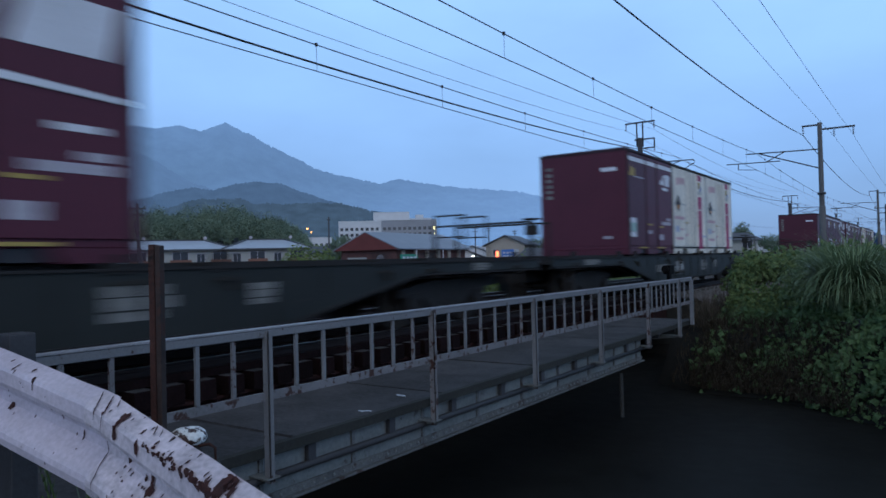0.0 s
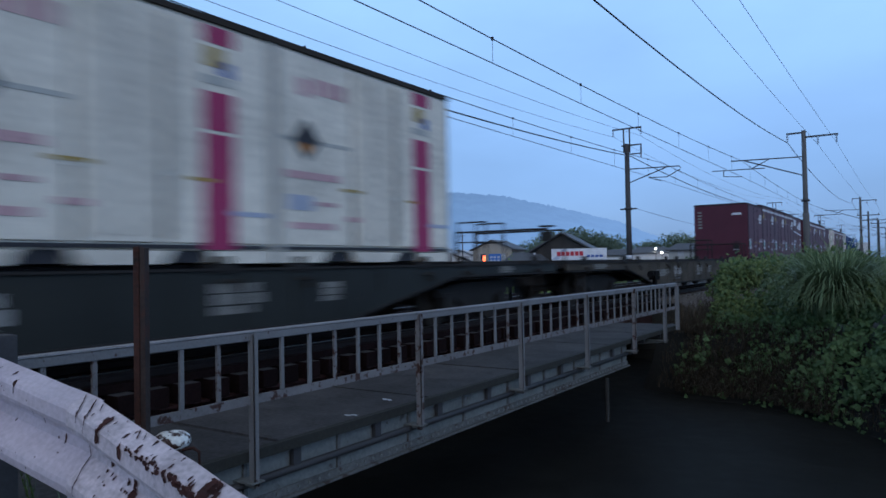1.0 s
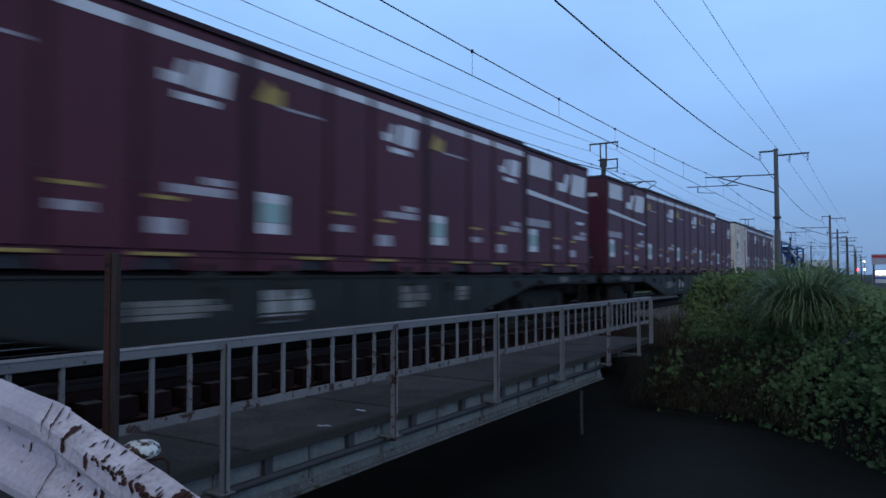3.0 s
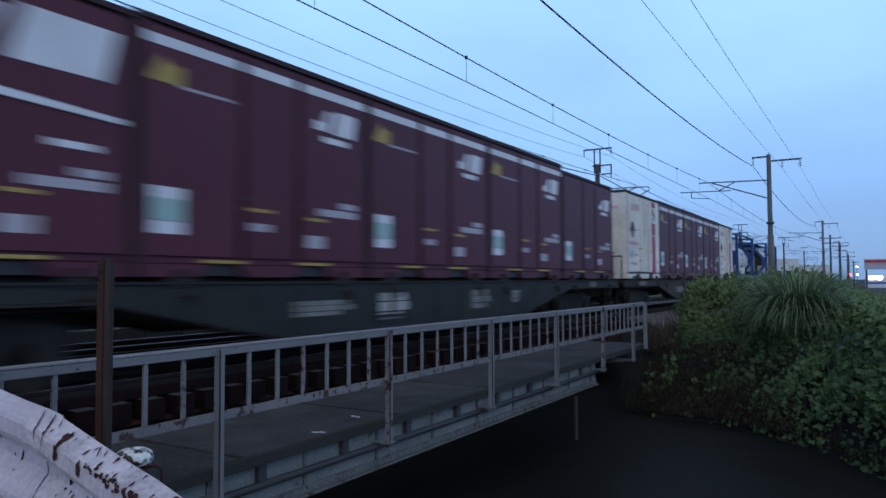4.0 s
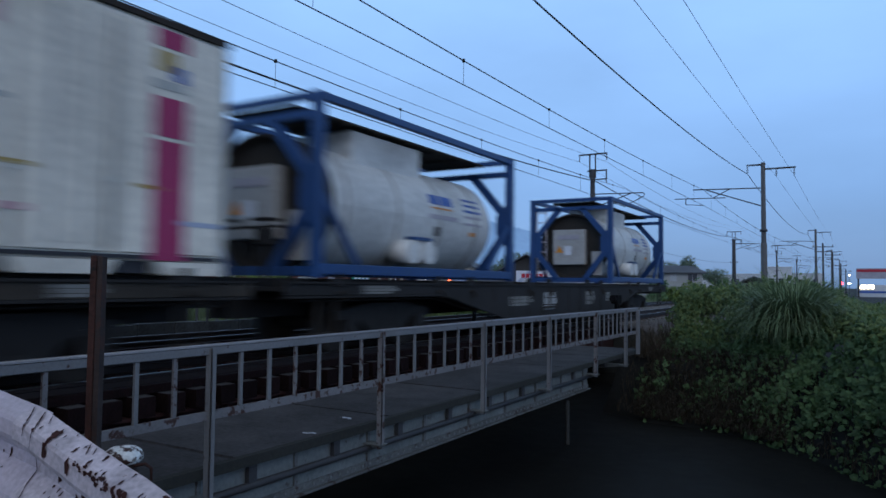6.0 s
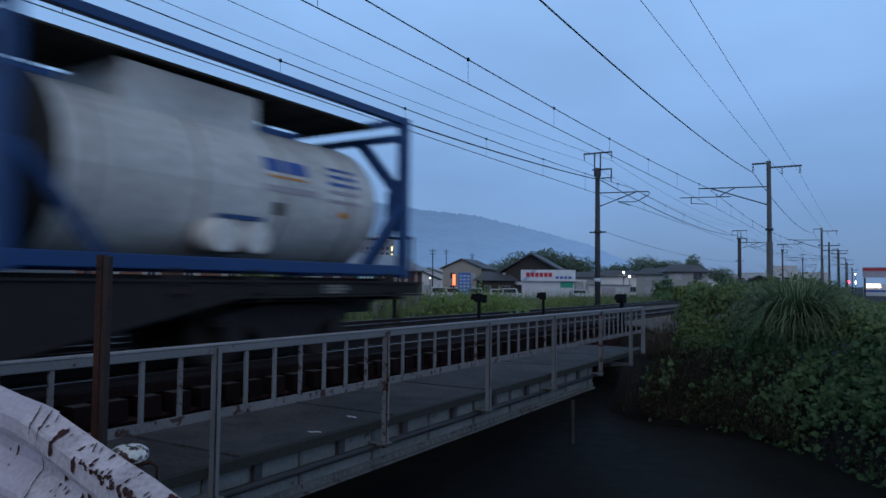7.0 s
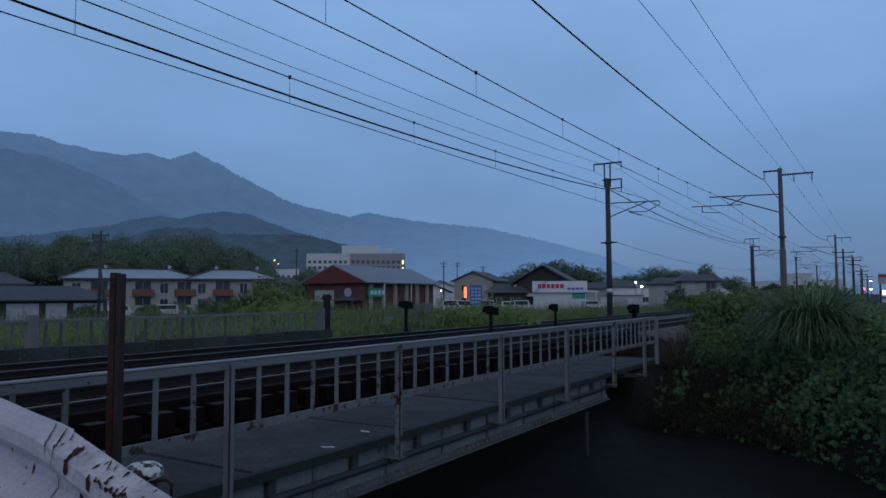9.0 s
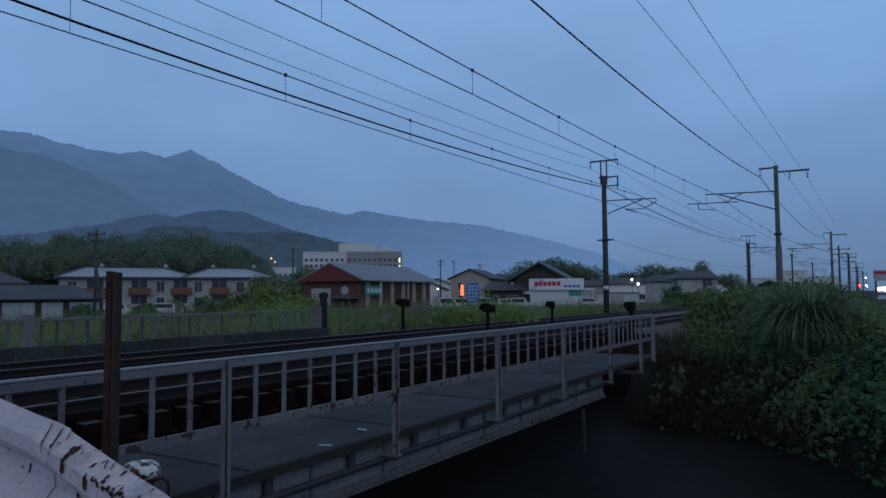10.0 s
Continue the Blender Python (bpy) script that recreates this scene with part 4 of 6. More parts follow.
def marks(c, pieces):
    """Flat markings on the container's track side: name, material, from and to along it, from and to in height."""
    for name, mat, y0, y1, z0, z1 in pieces:
        part(name, box(SIDE + 0.012, SIDE + 0.017, y0 * BOX_LENGTH, y1 * BOX_LENGTH, z0 * c["high"], z1 * c["high"]), mat, c)


def emblem(c, y0, y1, z0, z1, mat):
    """The operator's mark as a plain slanted block shape."""
    L, h = BOX_LENGTH, c["high"]
    a, b, p, q = y0 * L, y1 * L, z0 * h, z1 * h
    w, t = b - a, q - p
    left = [(a, p + 0.05 * t), (a + 0.30 * w, p + 0.05 * t), (a + 0.42 * w, p + 0.9 * t), (a + 0.28 * w, p + 0.9 * t), (a + 0.2 * w, p + 0.42 * t), (a, p + 0.42 * t)]
    right = [(a + 0.44 * w, p), (b - 0.06 * w, p), (b, p + t), (a + 0.52 * w, p + t)]
    for shape in (left, right):
        part("emblem", Shape().prism(shape, "x", SIDE + 0.012, SIDE + 0.018), mat, c, "plain white emblem block")


def container(offset, kind, at_height=1.11):
    high = {"striped": 2.75, "plain": 2.62, "panelled": 2.70, "white": 2.72}[kind]
    label = {"striped": "maroon railway freight container with a white stripe under the roof",
             "plain": "plain maroon railway freight container without a stripe",
             "panelled": "maroon railway freight container with big white panel and slash",
             "white": "off-white freight container with a magenta band and black diamond"}[kind]
    c = thing("freight_container", pose(TRACK_NEAR, offset, at_height), label, "freight container", "containers on the train")
    c["high"] = high
    # gap: darker tone on rods, posts and roof, shade of the seams in colour
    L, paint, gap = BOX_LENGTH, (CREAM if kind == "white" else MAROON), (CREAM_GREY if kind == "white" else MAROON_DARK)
    low = 0.14
    part("body", box(-SIDE, SIDE - 0.02, 0.0, L, low, high - 0.05), paint, c, "", None, 0.012)
    # door side: three flat fields between recessed posts
    for a, b in ((0.012, 0.355), (0.385, 0.605), (0.635, 0.988)):
        part("side_panel", box(SIDE - 0.02, SIDE + 0.01, a * L, b * L, low + 0.08, high - 0.12), paint, c, "", None, 0.008)
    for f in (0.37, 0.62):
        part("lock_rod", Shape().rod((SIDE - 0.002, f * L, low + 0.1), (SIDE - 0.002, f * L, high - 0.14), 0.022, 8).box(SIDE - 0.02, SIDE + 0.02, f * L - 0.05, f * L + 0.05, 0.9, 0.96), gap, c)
    part("roof", Shape().prism([(-SIDE - 0.005, high - 0.075), (SIDE + 0.02, high - 0.075), (SIDE + 0.02, high - 0.012), (SIDE - 0.12, high + 0.012), (-SIDE + 0.12, high + 0.012), (-SIDE - 0.005, high - 0.012)], "y", -0.012, L + 0.012), gap if kind != "white" else DUST_AND_SHADE, c, "darker roof with a drip edge")
    base = Shape()
    for a, b in ((0.0, 0.24), (0.36, 0.64), (0.76, 1.0)):
        base.prism([(a * L, low - 0.002), (b * L, low - 0.002), (b * L - (0.12 if b < 1 else 0), 0.0), (a * L + (0.12 if a > 0 else 0), 0.0)], "x", -SIDE, SIDE + 0.004)
    base.box(-SIDE + 0.05, SIDE - 0.1, 0.02, L - 0.02, 0.02, low)
    part("base_frame", base, paint, c)
    for a, b in ((0.24, 0.36), (0.64, 0.76)):
        # Black plate stands for the dark inside of the fork pocket.
        part("fork_pocket", box(SIDE - 0.09, SIDE - 0.05, a * L, b * L, 0.015, low - 0.004), MARK_BLACK, c)
        if kind != "white":
            part("pocket_mark", box(SIDE + 0.004, SIDE + 0.010, a * L - 0.1, b * L + 0.1, low + 0.015, low + 0.05), MARK_YELLOW, c, "yellow strip over the fork pocket")
    for y in (-0.008, L + 0.0004):
        part("end_panel", box(-SIDE + 0.09, SIDE - 0.12, y, y + 0.0076, low + 0.1, high - 0.14), paint, c, "", None, 0.003)
    for z in (0.58, 0.635, 0.69, 0.745, 0.80, 0.86):
        part("end_lettering", box(-SIDE + 0.17, -SIDE + 0.36, -0.015, -0.011, (z - 0.018) * high, (z + 0.014) * high), MARK_STENCIL if kind != "white" else MARK_PINK_PALE, c)
    part("end_mark", box(0.62 - 0.1, 1.0 - 0.05, -0.015, -0.011, 0.79 * high, 0.825 * high), MARK_WHITE if kind != "white" else MARK_PINK_PALE, c)
    part("end_plate", box(0.55, 0.8, -0.015, -0.011, 0.15 * high, 0.175 * high), MARK_PALE, c)
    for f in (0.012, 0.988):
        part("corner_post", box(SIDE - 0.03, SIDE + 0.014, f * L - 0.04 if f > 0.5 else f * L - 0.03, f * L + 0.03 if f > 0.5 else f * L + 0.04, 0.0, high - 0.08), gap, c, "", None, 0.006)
    if kind == "white":
        for k in range(7):
            y = (0.42 + k * 0.042) * L
            part("door_rib", box(SIDE + 0.011, SIDE + 0.022, y, y + 0.05, low + 0.15, high - 0.2), CREAM_GREY if k % 2 else CREAM, c)
        marks(c, [("pink_title", MARK_PINK_PALE, 0.10, 0.155, 0.77, 0.85), ("pink_title", MARK_PINK_PALE, 0.17, 0.215, 0.79, 0.865), ("pink_title", MARK_PINK_PALE, 0.225, 0.27, 0.79, 0.865), ("pink_title", MARK_PINK_PALE, 0.28, 0.33, 0.79, 0.865),
                  ("magenta_band", MARK_PINK, 0.74, 0.85, 0.055, 0.52), ("magenta_band", MARK_PINK, 0.74, 0.85, 0.535, 0.69), ("magenta_band", MARK_PINK, 0.74, 0.85, 0.885, 0.955), ("yellow_patch", MARK_YELLOW, 0.75, 0.81, 0.79, 0.87), ("blue_patch", LOGO_BLUE, 0.80, 0.845, 0.76, 0.82), ("grey_patch", CREAM_GREY, 0.735, 0.845, 0.72, 0.755),
                  ("thin_line", CREAM_GREY, 0.0, 0.36, 0.553, 0.571), ("pink_lettering", MARK_PINK_PALE, 0.04, 0.30, 0.385, 0.42), ("blue_label", MARK_BLUE, 0.05, 0.16, 0.24, 0.31), ("pink_lettering", MARK_PINK_PALE, 0.18, 0.28, 0.265, 0.285), ("pink_lettering", MARK_PINK_PALE, 0.06, 0.27, 0.155, 0.185), ("pink_lettering", MARK_PINK_PALE, 0.33, 0.41, 0.2, 0.225), ("blue_line", MARK_BLUE, 0.83, 0.985, 0.195, 0.215),
                  ("yellow_handle", MARK_YELLOW, 0.31, 0.43, 0.345, 0.362), ("yellow_handle", MARK_YELLOW, 0.69, 0.79, 0.325, 0.34)])
        yc, zc = 0.135 * L, 0.565 * high
        part("diamond", Shape().prism([(yc - 0.25, zc), (yc, zc - 0.27), (yc + 0.25, zc), (yc, zc + 0.27)], "x", SIDE + 0.019, SIDE + 0.024), MARK_BLACK, c, "black diamond with an orange core")
        part("diamond_core", Shape().prism([(yc - 0.08, zc - 0.09), (yc, zc - 0.18), (yc + 0.08, zc - 0.09), (yc, zc - 0.02)], "x", SIDE + 0.025, SIDE + 0.028), MARK_ORANGE, c)
        part("dark_rail", box(SIDE + 0.004, SIDE + 0.012, 0.0, L, low + 0.02, low + 0.06), MARK_BLACK, c)
    else:
        marks(c, [("green_label", MARK_GREEN, 0.045, 0.15, 0.215, 0.30), ("white_label", MARK_WHITE, 0.045, 0.15, 0.30, 0.345), ("white_label", MARK_WHITE, 0.045, 0.15, 0.165, 0.213),
                  ("yellow_handle", MARK_YELLOW, 0.39, 0.50, 0.285, 0.30), ("yellow_handle", MARK_YELLOW, 0.66, 0.76, 0.27, 0.285), ("plate", MARK_PALE, 0.40, 0.49, 0.20, 0.235), ("plate", MARK_PALE, 0.66, 0.75, 0.14, 0.20), ("lettering", MARK_PALE, 0.72, 0.93, 0.30, 0.335), ("lettering", MARK_PALE, 0.84, 0.93, 0.345, 0.375)])
        if kind == "striped":
            marks(c, [("white_stripe", MARK_WHITE, 0.02, 0.352, 0.885, 0.925), ("white_stripe", MARK_WHITE, 0.39, 0.60, 0.885, 0.925), ("white_stripe", MARK_WHITE, 0.64, 0.98, 0.885, 0.925), ("thin_line", MARK_PALE, 0.13, 0.33, 0.735, 0.748)])
            part("yellow_badge", Shape().prism([(0.03 * L, 0.745 * high), (0.14 * L, 0.745 * high), (0.14 * L, 0.83 * high), (0.10 * L, 0.81 * high), (0.08 * L, 0.85 * high)], "x", SIDE + 0.012, SIDE + 0.017), MARK_YELLOW, c)
        if kind == "panelled":
            marks(c, [("white_panel", MARK_WHITE, 0.05, 0.345, 0.775, 0.93), ("lettering", MARK_PALE, 0.02, 0.33, 0.37, 0.43), ("plate", MARK_WHITE, 0.78, 0.9, 0.44, 0.465)])
            part("white_slash", Shape().prism([(0.02 * L, 0.655 * high), (0.02 * L, 0.615 * high), (0.97 * L, 0.555 * high), (0.97 * L, 0.575 * high)], "x", SIDE + 0.024, SIDE + 0.028), MARK_WHITE, c)
            emblem(c, 0.46, 0.95, 0.70, 0.89, MARK_WHITE)
        else:
            emblem(c, 0.70, 0.93, 0.715, 0.835, MARK_WHITE)
            marks(c, [("lettering", MARK_WHITE, 0.745, 0.88, 0.665, 0.695)])
    MOVERS.append((c, "ride", offset))
    return c


def tank_container(offset, at_height=1.11):
    c = thing("tank_container", pose(TRACK_NEAR, offset, at_height), "silver-white tank in a bright blue steel frame", "tank container", "containers on the train")
    L, H, X = 6.06, 2.55, 1.22
    for x in (-X, X):
        for y in (0.0, L):
            part("corner_post", box(x - 0.075, x + 0.075, y - 0.075, y + 0.075, 0, H), TANK_BLUE, c, "", None, 0.012)
        part("bottom_rail", box(x - 0.06, x + 0.06, 0.08, L - 0.08, 0.05, 0.2), TANK_BLUE, c, "", None, 0.01)
        part("top_rail", box(x - 0.05, x + 0.05, 0.08, L - 0.08, H - 0.11, H), TANK_BLUE, c, "", None, 0.01)
    for y in (0.0, L):
        f = part("end_frame", box(-X + 0.08, X - 0.08, y - 0.05, y + 0.05, H - 0.1, H), TANK_BLUE, c, "blue end frame with slanting braces")
        part("cross_member", box(-X + 0.08, X - 0.08, y - 0.05, y + 0.05, H - 0.36, H - 0.25), TANK_BLUE, f)
        part("cross_member", box(-X + 0.08, X - 0.08, y - 0.05, y + 0.05, 0.03, 0.16), TANK_BLUE, f)
        for s in (-1, 1):
            part("brace", Shape().bar((s * (X - 0.05), y, 1.3), (s * 0.35, y, H - 0.3), 0.1, 0.16), TANK_BLUE, f)
            part("brace", Shape().bar((s * (X - 0.05), y, 1.05), (s * 0.45, y, 0.12), 0.1, 0.16), TANK_BLUE, f)
            # corner plate where the braces meet the post
            part("gusset", Shape().prism([(s * (X - 0.06), 0.72), (s * (X - 0.06), 1.62), (s * 0.93, 1.36), (s * 0.93, 0.98)], "y", y - 0.045, y + 0.045), TANK_BLUE, f, "blue corner plate")
        if y > 0:
            continue
        # Dark ring and disc put the shade of the tank's front recess into colour.
        part("skirt", Shape().sheet([[(r * math.cos(a), yy, 1.10 + r * math.sin(a)) for a in np.linspace(0, 2 * math.pi, 41)] for r, yy in ((0.90, 0.24), (0.95, 0.06), (1.0, 0.06), (1.0, 0.62), (0.975, 0.66))]), DUST_AND_SHADE, f, "dark skirt round the front of the tank")
        part("end_recess", Shape().rod((0, 0.22, 1.10), (0, 0.25, 1.10), 0.9, 40), DUST_AND_SHADE, f, "flat dark disc for the shaded tank end")
    for s in (-1, 1):
        for y, d in ((0.1, 1), (L - 0.1, -1)):
            part("side_brace", Shape().bar((s * X, y, 1.15), (s * (X - 0.04), y + d * 0.85, 0.2), 0.07, 0.1), TANK_BLUE, c)
    prof = [(0.02, 0.255), (0.9, 0.26), (0.95, 0.28), (0.97, 0.36), (0.97, 0.9), (0.97, L - 0.52), (0.955, L - 0.42), (0.91, L - 0.31), (0.82, L - 0.21), (0.66, L - 0.13), (0.4, L - 0.08), (0.02, L - 0.06)]
    tank = part("tank", Shape().sheet([[(r * math.cos(a), y, 1.10 + r * math.sin(a)) for a in np.linspace(0, 2 * math.pi, 49)] for r, y in prof]), TANK_WHITE, c, "silver-white clad tank barrel")
    for y in (1.0, 2.35, 3.7, 5.05):
        part("band", Shape().sheet([[(r * math.cos(a), yy, 1.10 + r * math.sin(a)) for a in np.linspace(0, 2 * math.pi, 49)] for r, yy in ((0.971, y - 0.04), (0.981, y - 0.03), (0.981, y + 0.03), (0.971, y + 0.04))]), TANK_GREY, tank)
    part("spill_box", box(-0.62, 0.62, 1.5, 3.5, 1.8, 2.36), TANK_WHITE, c, "pale spill box on top of the tank", None, 0.02)
    cat = Shape()
    for k in range(6):
        cat.box(-0.62 + k * 0.22, -0.415 + k * 0.22, 0.1, L - 0.1, H - 0.13, H - 0.1)
    for k in range(7):
        cat.box(-0.7, 0.75, 0.3 + k * 0.9, 0.36 + k * 0.9, H - 0.17, H - 0.13)
    part("catwalk", cat, DUST_AND_SHADE, c, "dark grating catwalk")
    vb = part("valve_box", box(-0.60, 0.42, 0.06, 0.4, 0.55, 1.62), TANK_GREY, c, "pale grey valve cabinet", None, 0.03)
    part("warning_plate", Shape().prism([(-0.50, 0.92), (-0.26, 0.92), (-0.38, 1.13)], "y", 0.045, 0.055), MARK_ORANGE, vb)
    part("plate", box(-0.22, 0.0, 0.045, 0.055, 0.85, 1.12), MARK_WHITE, vb)
    part("plate", box(-0.45, 0.25, 0.045, 0.055, 1.32, 1.45), MARK_PALE, vb)
    part("document_box", box(0.62, 0.92, 0.1, 0.25, 0.25, 0.95), TANK_GREY, c)
    lad = Shape()
    for x in (-1.08, -0.78):
        lad.rod((x, -0.02, 0.2), (x, -0.02, H - 0.2), 0.02)
    for k in range(7):
        lad.rod((-1.08, -0.02, 0.35 + k * 0.3), (-0.78, -0.02, 0.35 + k * 0.3), 0.016)
    part("ladder", lad, MARK_PALE, c, "pale steel ladder")
    for y in (2.55, 3.05):
        part("outlet_cover", Shape().rod((0.7, y, 0.47), (1.14, y, 0.47), 0.2, 18), TANK_WHITE, c)
    part("outlet_guard", box(1.0, 1.15, 2.5, 3.1, 0.67, 0.72), TANK_BLUE, c)

    def on_barrel(y0, y1, a0, a1, mat, name):
        rows = [[(0.978 * math.cos(radians(a)), y, 1.10 + 0.978 * math.sin(radians(a))) for a in np.linspace(a0, a1, 5)] for y in (y0, y1)]
        part(name, Shape().sheet(rows), mat, tank)
    on_barrel(3.35, 4.15, 16, 27, LOGO_BLUE, "emblem")
    on_barrel(3.4, 4.1, 11, 13, MARK_ORANGE, "emblem_line")
    on_barrel(3.3, 4.3, 0, 5, MARK_PALE, "lettering")
    for a in (27, 20, 13, 6, -2):
        on_barrel(4.55 + 0.003 * a, 5.25, a, a + 3, LOGO_BLUE if a > 6 else MARK_PALE, "lettering")
    on_barrel(4.8, 5.0, -14, -9, MARK_ORANGE, "warning_mark")
    on_barrel(3.5, 3.7, -18, -8, MARK_BLACK, "warning_mark")
    MOVERS.append((c, "ride", offset))
    return c


LEAD = [-62.9 + WAGON_LENGTH * k for k in range(7)]
for k, y in enumerate(LEAD):
    flat_wagon(y, ("empty grey container flat wagon with end handrails" if k == 2 else "grey container flat wagon carrying containers"), WAGON_DUSTY if k == 2 else WAGON_BROWN_SHADED if k == 5 else (WAGON_DARK if k == 6 else WAGON))
container(-62.9 + 0.5 + 2 * SLOT, "panelled")
for k, kind in enumerate(("striped", "white", "white")):
    container(-37.35 + k * SLOT, kind)
for first, kinds in ((0.0, ("plain", "striped", "striped", "striped", "panelled")), (20.7, ("panelled", "striped", "striped", "striped", "plain")), (41.4, ("white", "striped", "striped", "striped", "white"))):
    for k, kind in enumerate(kinds):
        container(first + k * SLOT, kind)
tank_container(62.2)
tank_container(75.15)

# speed of the train, slowing from 19.6 to 16.9 metres a second
SPEED_T, SPEED = [0, 1, 2, 3, 4, 5, 6, 7, 8, 10], [19.6, 19.0, 18.6, 18.2, 17.85, 17.5, 17.2, 17.0, 16.9, 16.8]
TIMES = [k / 30 for k in range(301)]
GONE = [0.0]
for t in TIMES[1:]:
    GONE.append(GONE[-1] + float(np.interp(t - 1 / 60, SPEED_T, SPEED)) / 30)
START = 54.76
# small unevenness of the driving, in metres
GONE = [g - float(np.interp(t, [0, 1.5, 2.5, 4.0, 5.0, 6.1, 7.3, 10], [0.14, 0.10, 0.04, -0.33, -0.2, -0.12, -0.08, -0.05])) for t, g in zip(TIMES, GONE)]


def motions():
    ride = [(t, START - g) for t, g in zip(TIMES, GONE)][::5]
    for ob, how, value in MOVERS:
        if how == "ride":
            z = ob.matrix_basis.translation.z
            walk(ob, [(t, pose(TRACK_NEAR, value + y, z)) for t, y in ride])
        else:
            walk(ob, [(t, pose(0, value, 0.43, math.degrees(g / 0.43))) for t, g in zip(TIMES, GONE)])


# ---- plants ----
LEAF_DARK = leafy("creeper_leaves", (0.018, 0.045, 0.020), (0.105, 0.182, 0.072))
LEAF_BANK = leafy("bank_weed_leaves", (0.036, 0.065, 0.022), (0.170, 0.232, 0.078))
LEAF_BRIGHT = leafy("weed_leaves", (0.05, 0.08, 0.018), (0.17, 0.23, 0.06))
BLADE = leafy("grass_blades", (0.040, 0.078, 0.038), (0.20, 0.275, 0.145), 0.5, 0.25)
DRY = leafy("dry_stalks", (0.015, 0.0135, 0.011), (0.085, 0.068, 0.048), 0.8, 0.1)
# Greens paled and blued: distance haze over the woods sits in the leaf colour.
FOREST = leafy("hazed_forest_leaves", (0.040, 0.072, 0.066), (0.235, 0.30, 0.205), 0.95, 0.4, 0.13, 0.25)
REED = leafy("field_reeds", (0.06, 0.095, 0.035), (0.22, 0.27, 0.13), 0.6, 0.25)
BARK = material("bark", (0.06, 0.045, 0.035), 0.9, vary=0.4, grain=20, stain=3, bump=0.6)
rng = np.random.RandomState(7)


def leaves(centres, normals, sizes, lobed=False):
    """Folded leaves, four triangles each, as one shape."""
    s = Shape()
    for c, nrm, size in zip(centres, normals, sizes):
        nrm = Vector(nrm).normalized()
        along = nrm.orthogonal().normalized()
        ang = rng.uniform(0, 2 * math.pi)
        along = Matrix.Rotation(ang, 3, nrm) @ along
        side = nrm.cross(along)
        c = Vector(c)
        tip, root = c + along * size * 0.55 - nrm * size * 0.12, c - along * size * 0.45
        l, r = c + side * size * 0.42 - nrm * size * 0.14, c - side * size * 0.42 - nrm * size * 0.14
        if lobed:
            a, b = c + side * size * 0.25 + along * size * 0.28, c - side * size * 0.25 + along * size * 0.28
            s.add([root, l, a, tip, b, r, c + nrm * size * 0.03], [(0, 6, 1), (6, 2, 1), (6, 3, 2), (6, 4, 3), (6, 5, 4), (0, 5, 6)])
        else:
            s.add([root, l, tip, r, c + nrm * size * 0.04], [(0, 4, 1), (4, 2, 1), (4, 3, 2), (0, 3, 4)])
    return s


def blade(s, root, lean, length, width, bend, n=5):
    """One arching grass blade."""
    root, flat = Vector(root), Vector((math.cos(lean), math.sin(lean), 0))
    side = Vector((-flat.y, flat.x, 0))
    rows = []
    for k in range(n + 1):
        t = k / n
        a = bend * t
        p = root + (flat * (1 - math.cos(a)) + Vector((0, 0, 1)) * math.sin(a)) * (length / max(bend, 0.05)) if bend > 0.05 else root + Vector((0, 0, length * t))
        w = width * (1 - 0.9 * t ** 1.5) / 2
        rows.append([p - side * w, p + side * w])
    s.sheet(rows)


# the overgrown far bank: creepers over a mound
def mound(x, y):
    """Height of the growth on the far bank: a bare foot, then bushes behind the crest; creepers reach down to the water further along."""
    d = y - toe(x)
    top = 0.62 + 0.30 * noise.noise(Vector((x * 0.55, y * 0.45, 3))) + 0.20 * noise.noise(Vector((x * 1.7, y * 1.5, 5)))
    top *= float(np.interp(x, [-4.6, -4.1, -3.5, -0.9, 0.1], [0.0, 0.75, 1.0, 1.0, 0.35]))
    crest = -0.55 + 0.12 * noise.noise(Vector((x * 1.1, 2, 6)))
    bare = float(np.interp(d, [-0.1, 0.35, 1.3, 1.75, 2.3, 3.1], [WATER_Z - 0.1, WATER_Z + 0.4, crest - 0.1, crest, 0.15 * top + crest * 0.4, top]))
    grown = float(np.interp(d, [-0.1, 0.5, 1.4, 2.3, 3.8], [WATER_Z - 0.1, WATER_Z + 0.75, -0.45, 0.15 + 0.3 * top, top]))
    k = float(np.interp(x, [-2.6, -1.4], [0, 1]))
    return bare * (1 - k) + grown * k


def low_soil(x, y):
    return ground_z(x, y) + 0.03


pts, nrms, sizes, pts2, nrms2, sizes2 = [], [], [], [], [], []
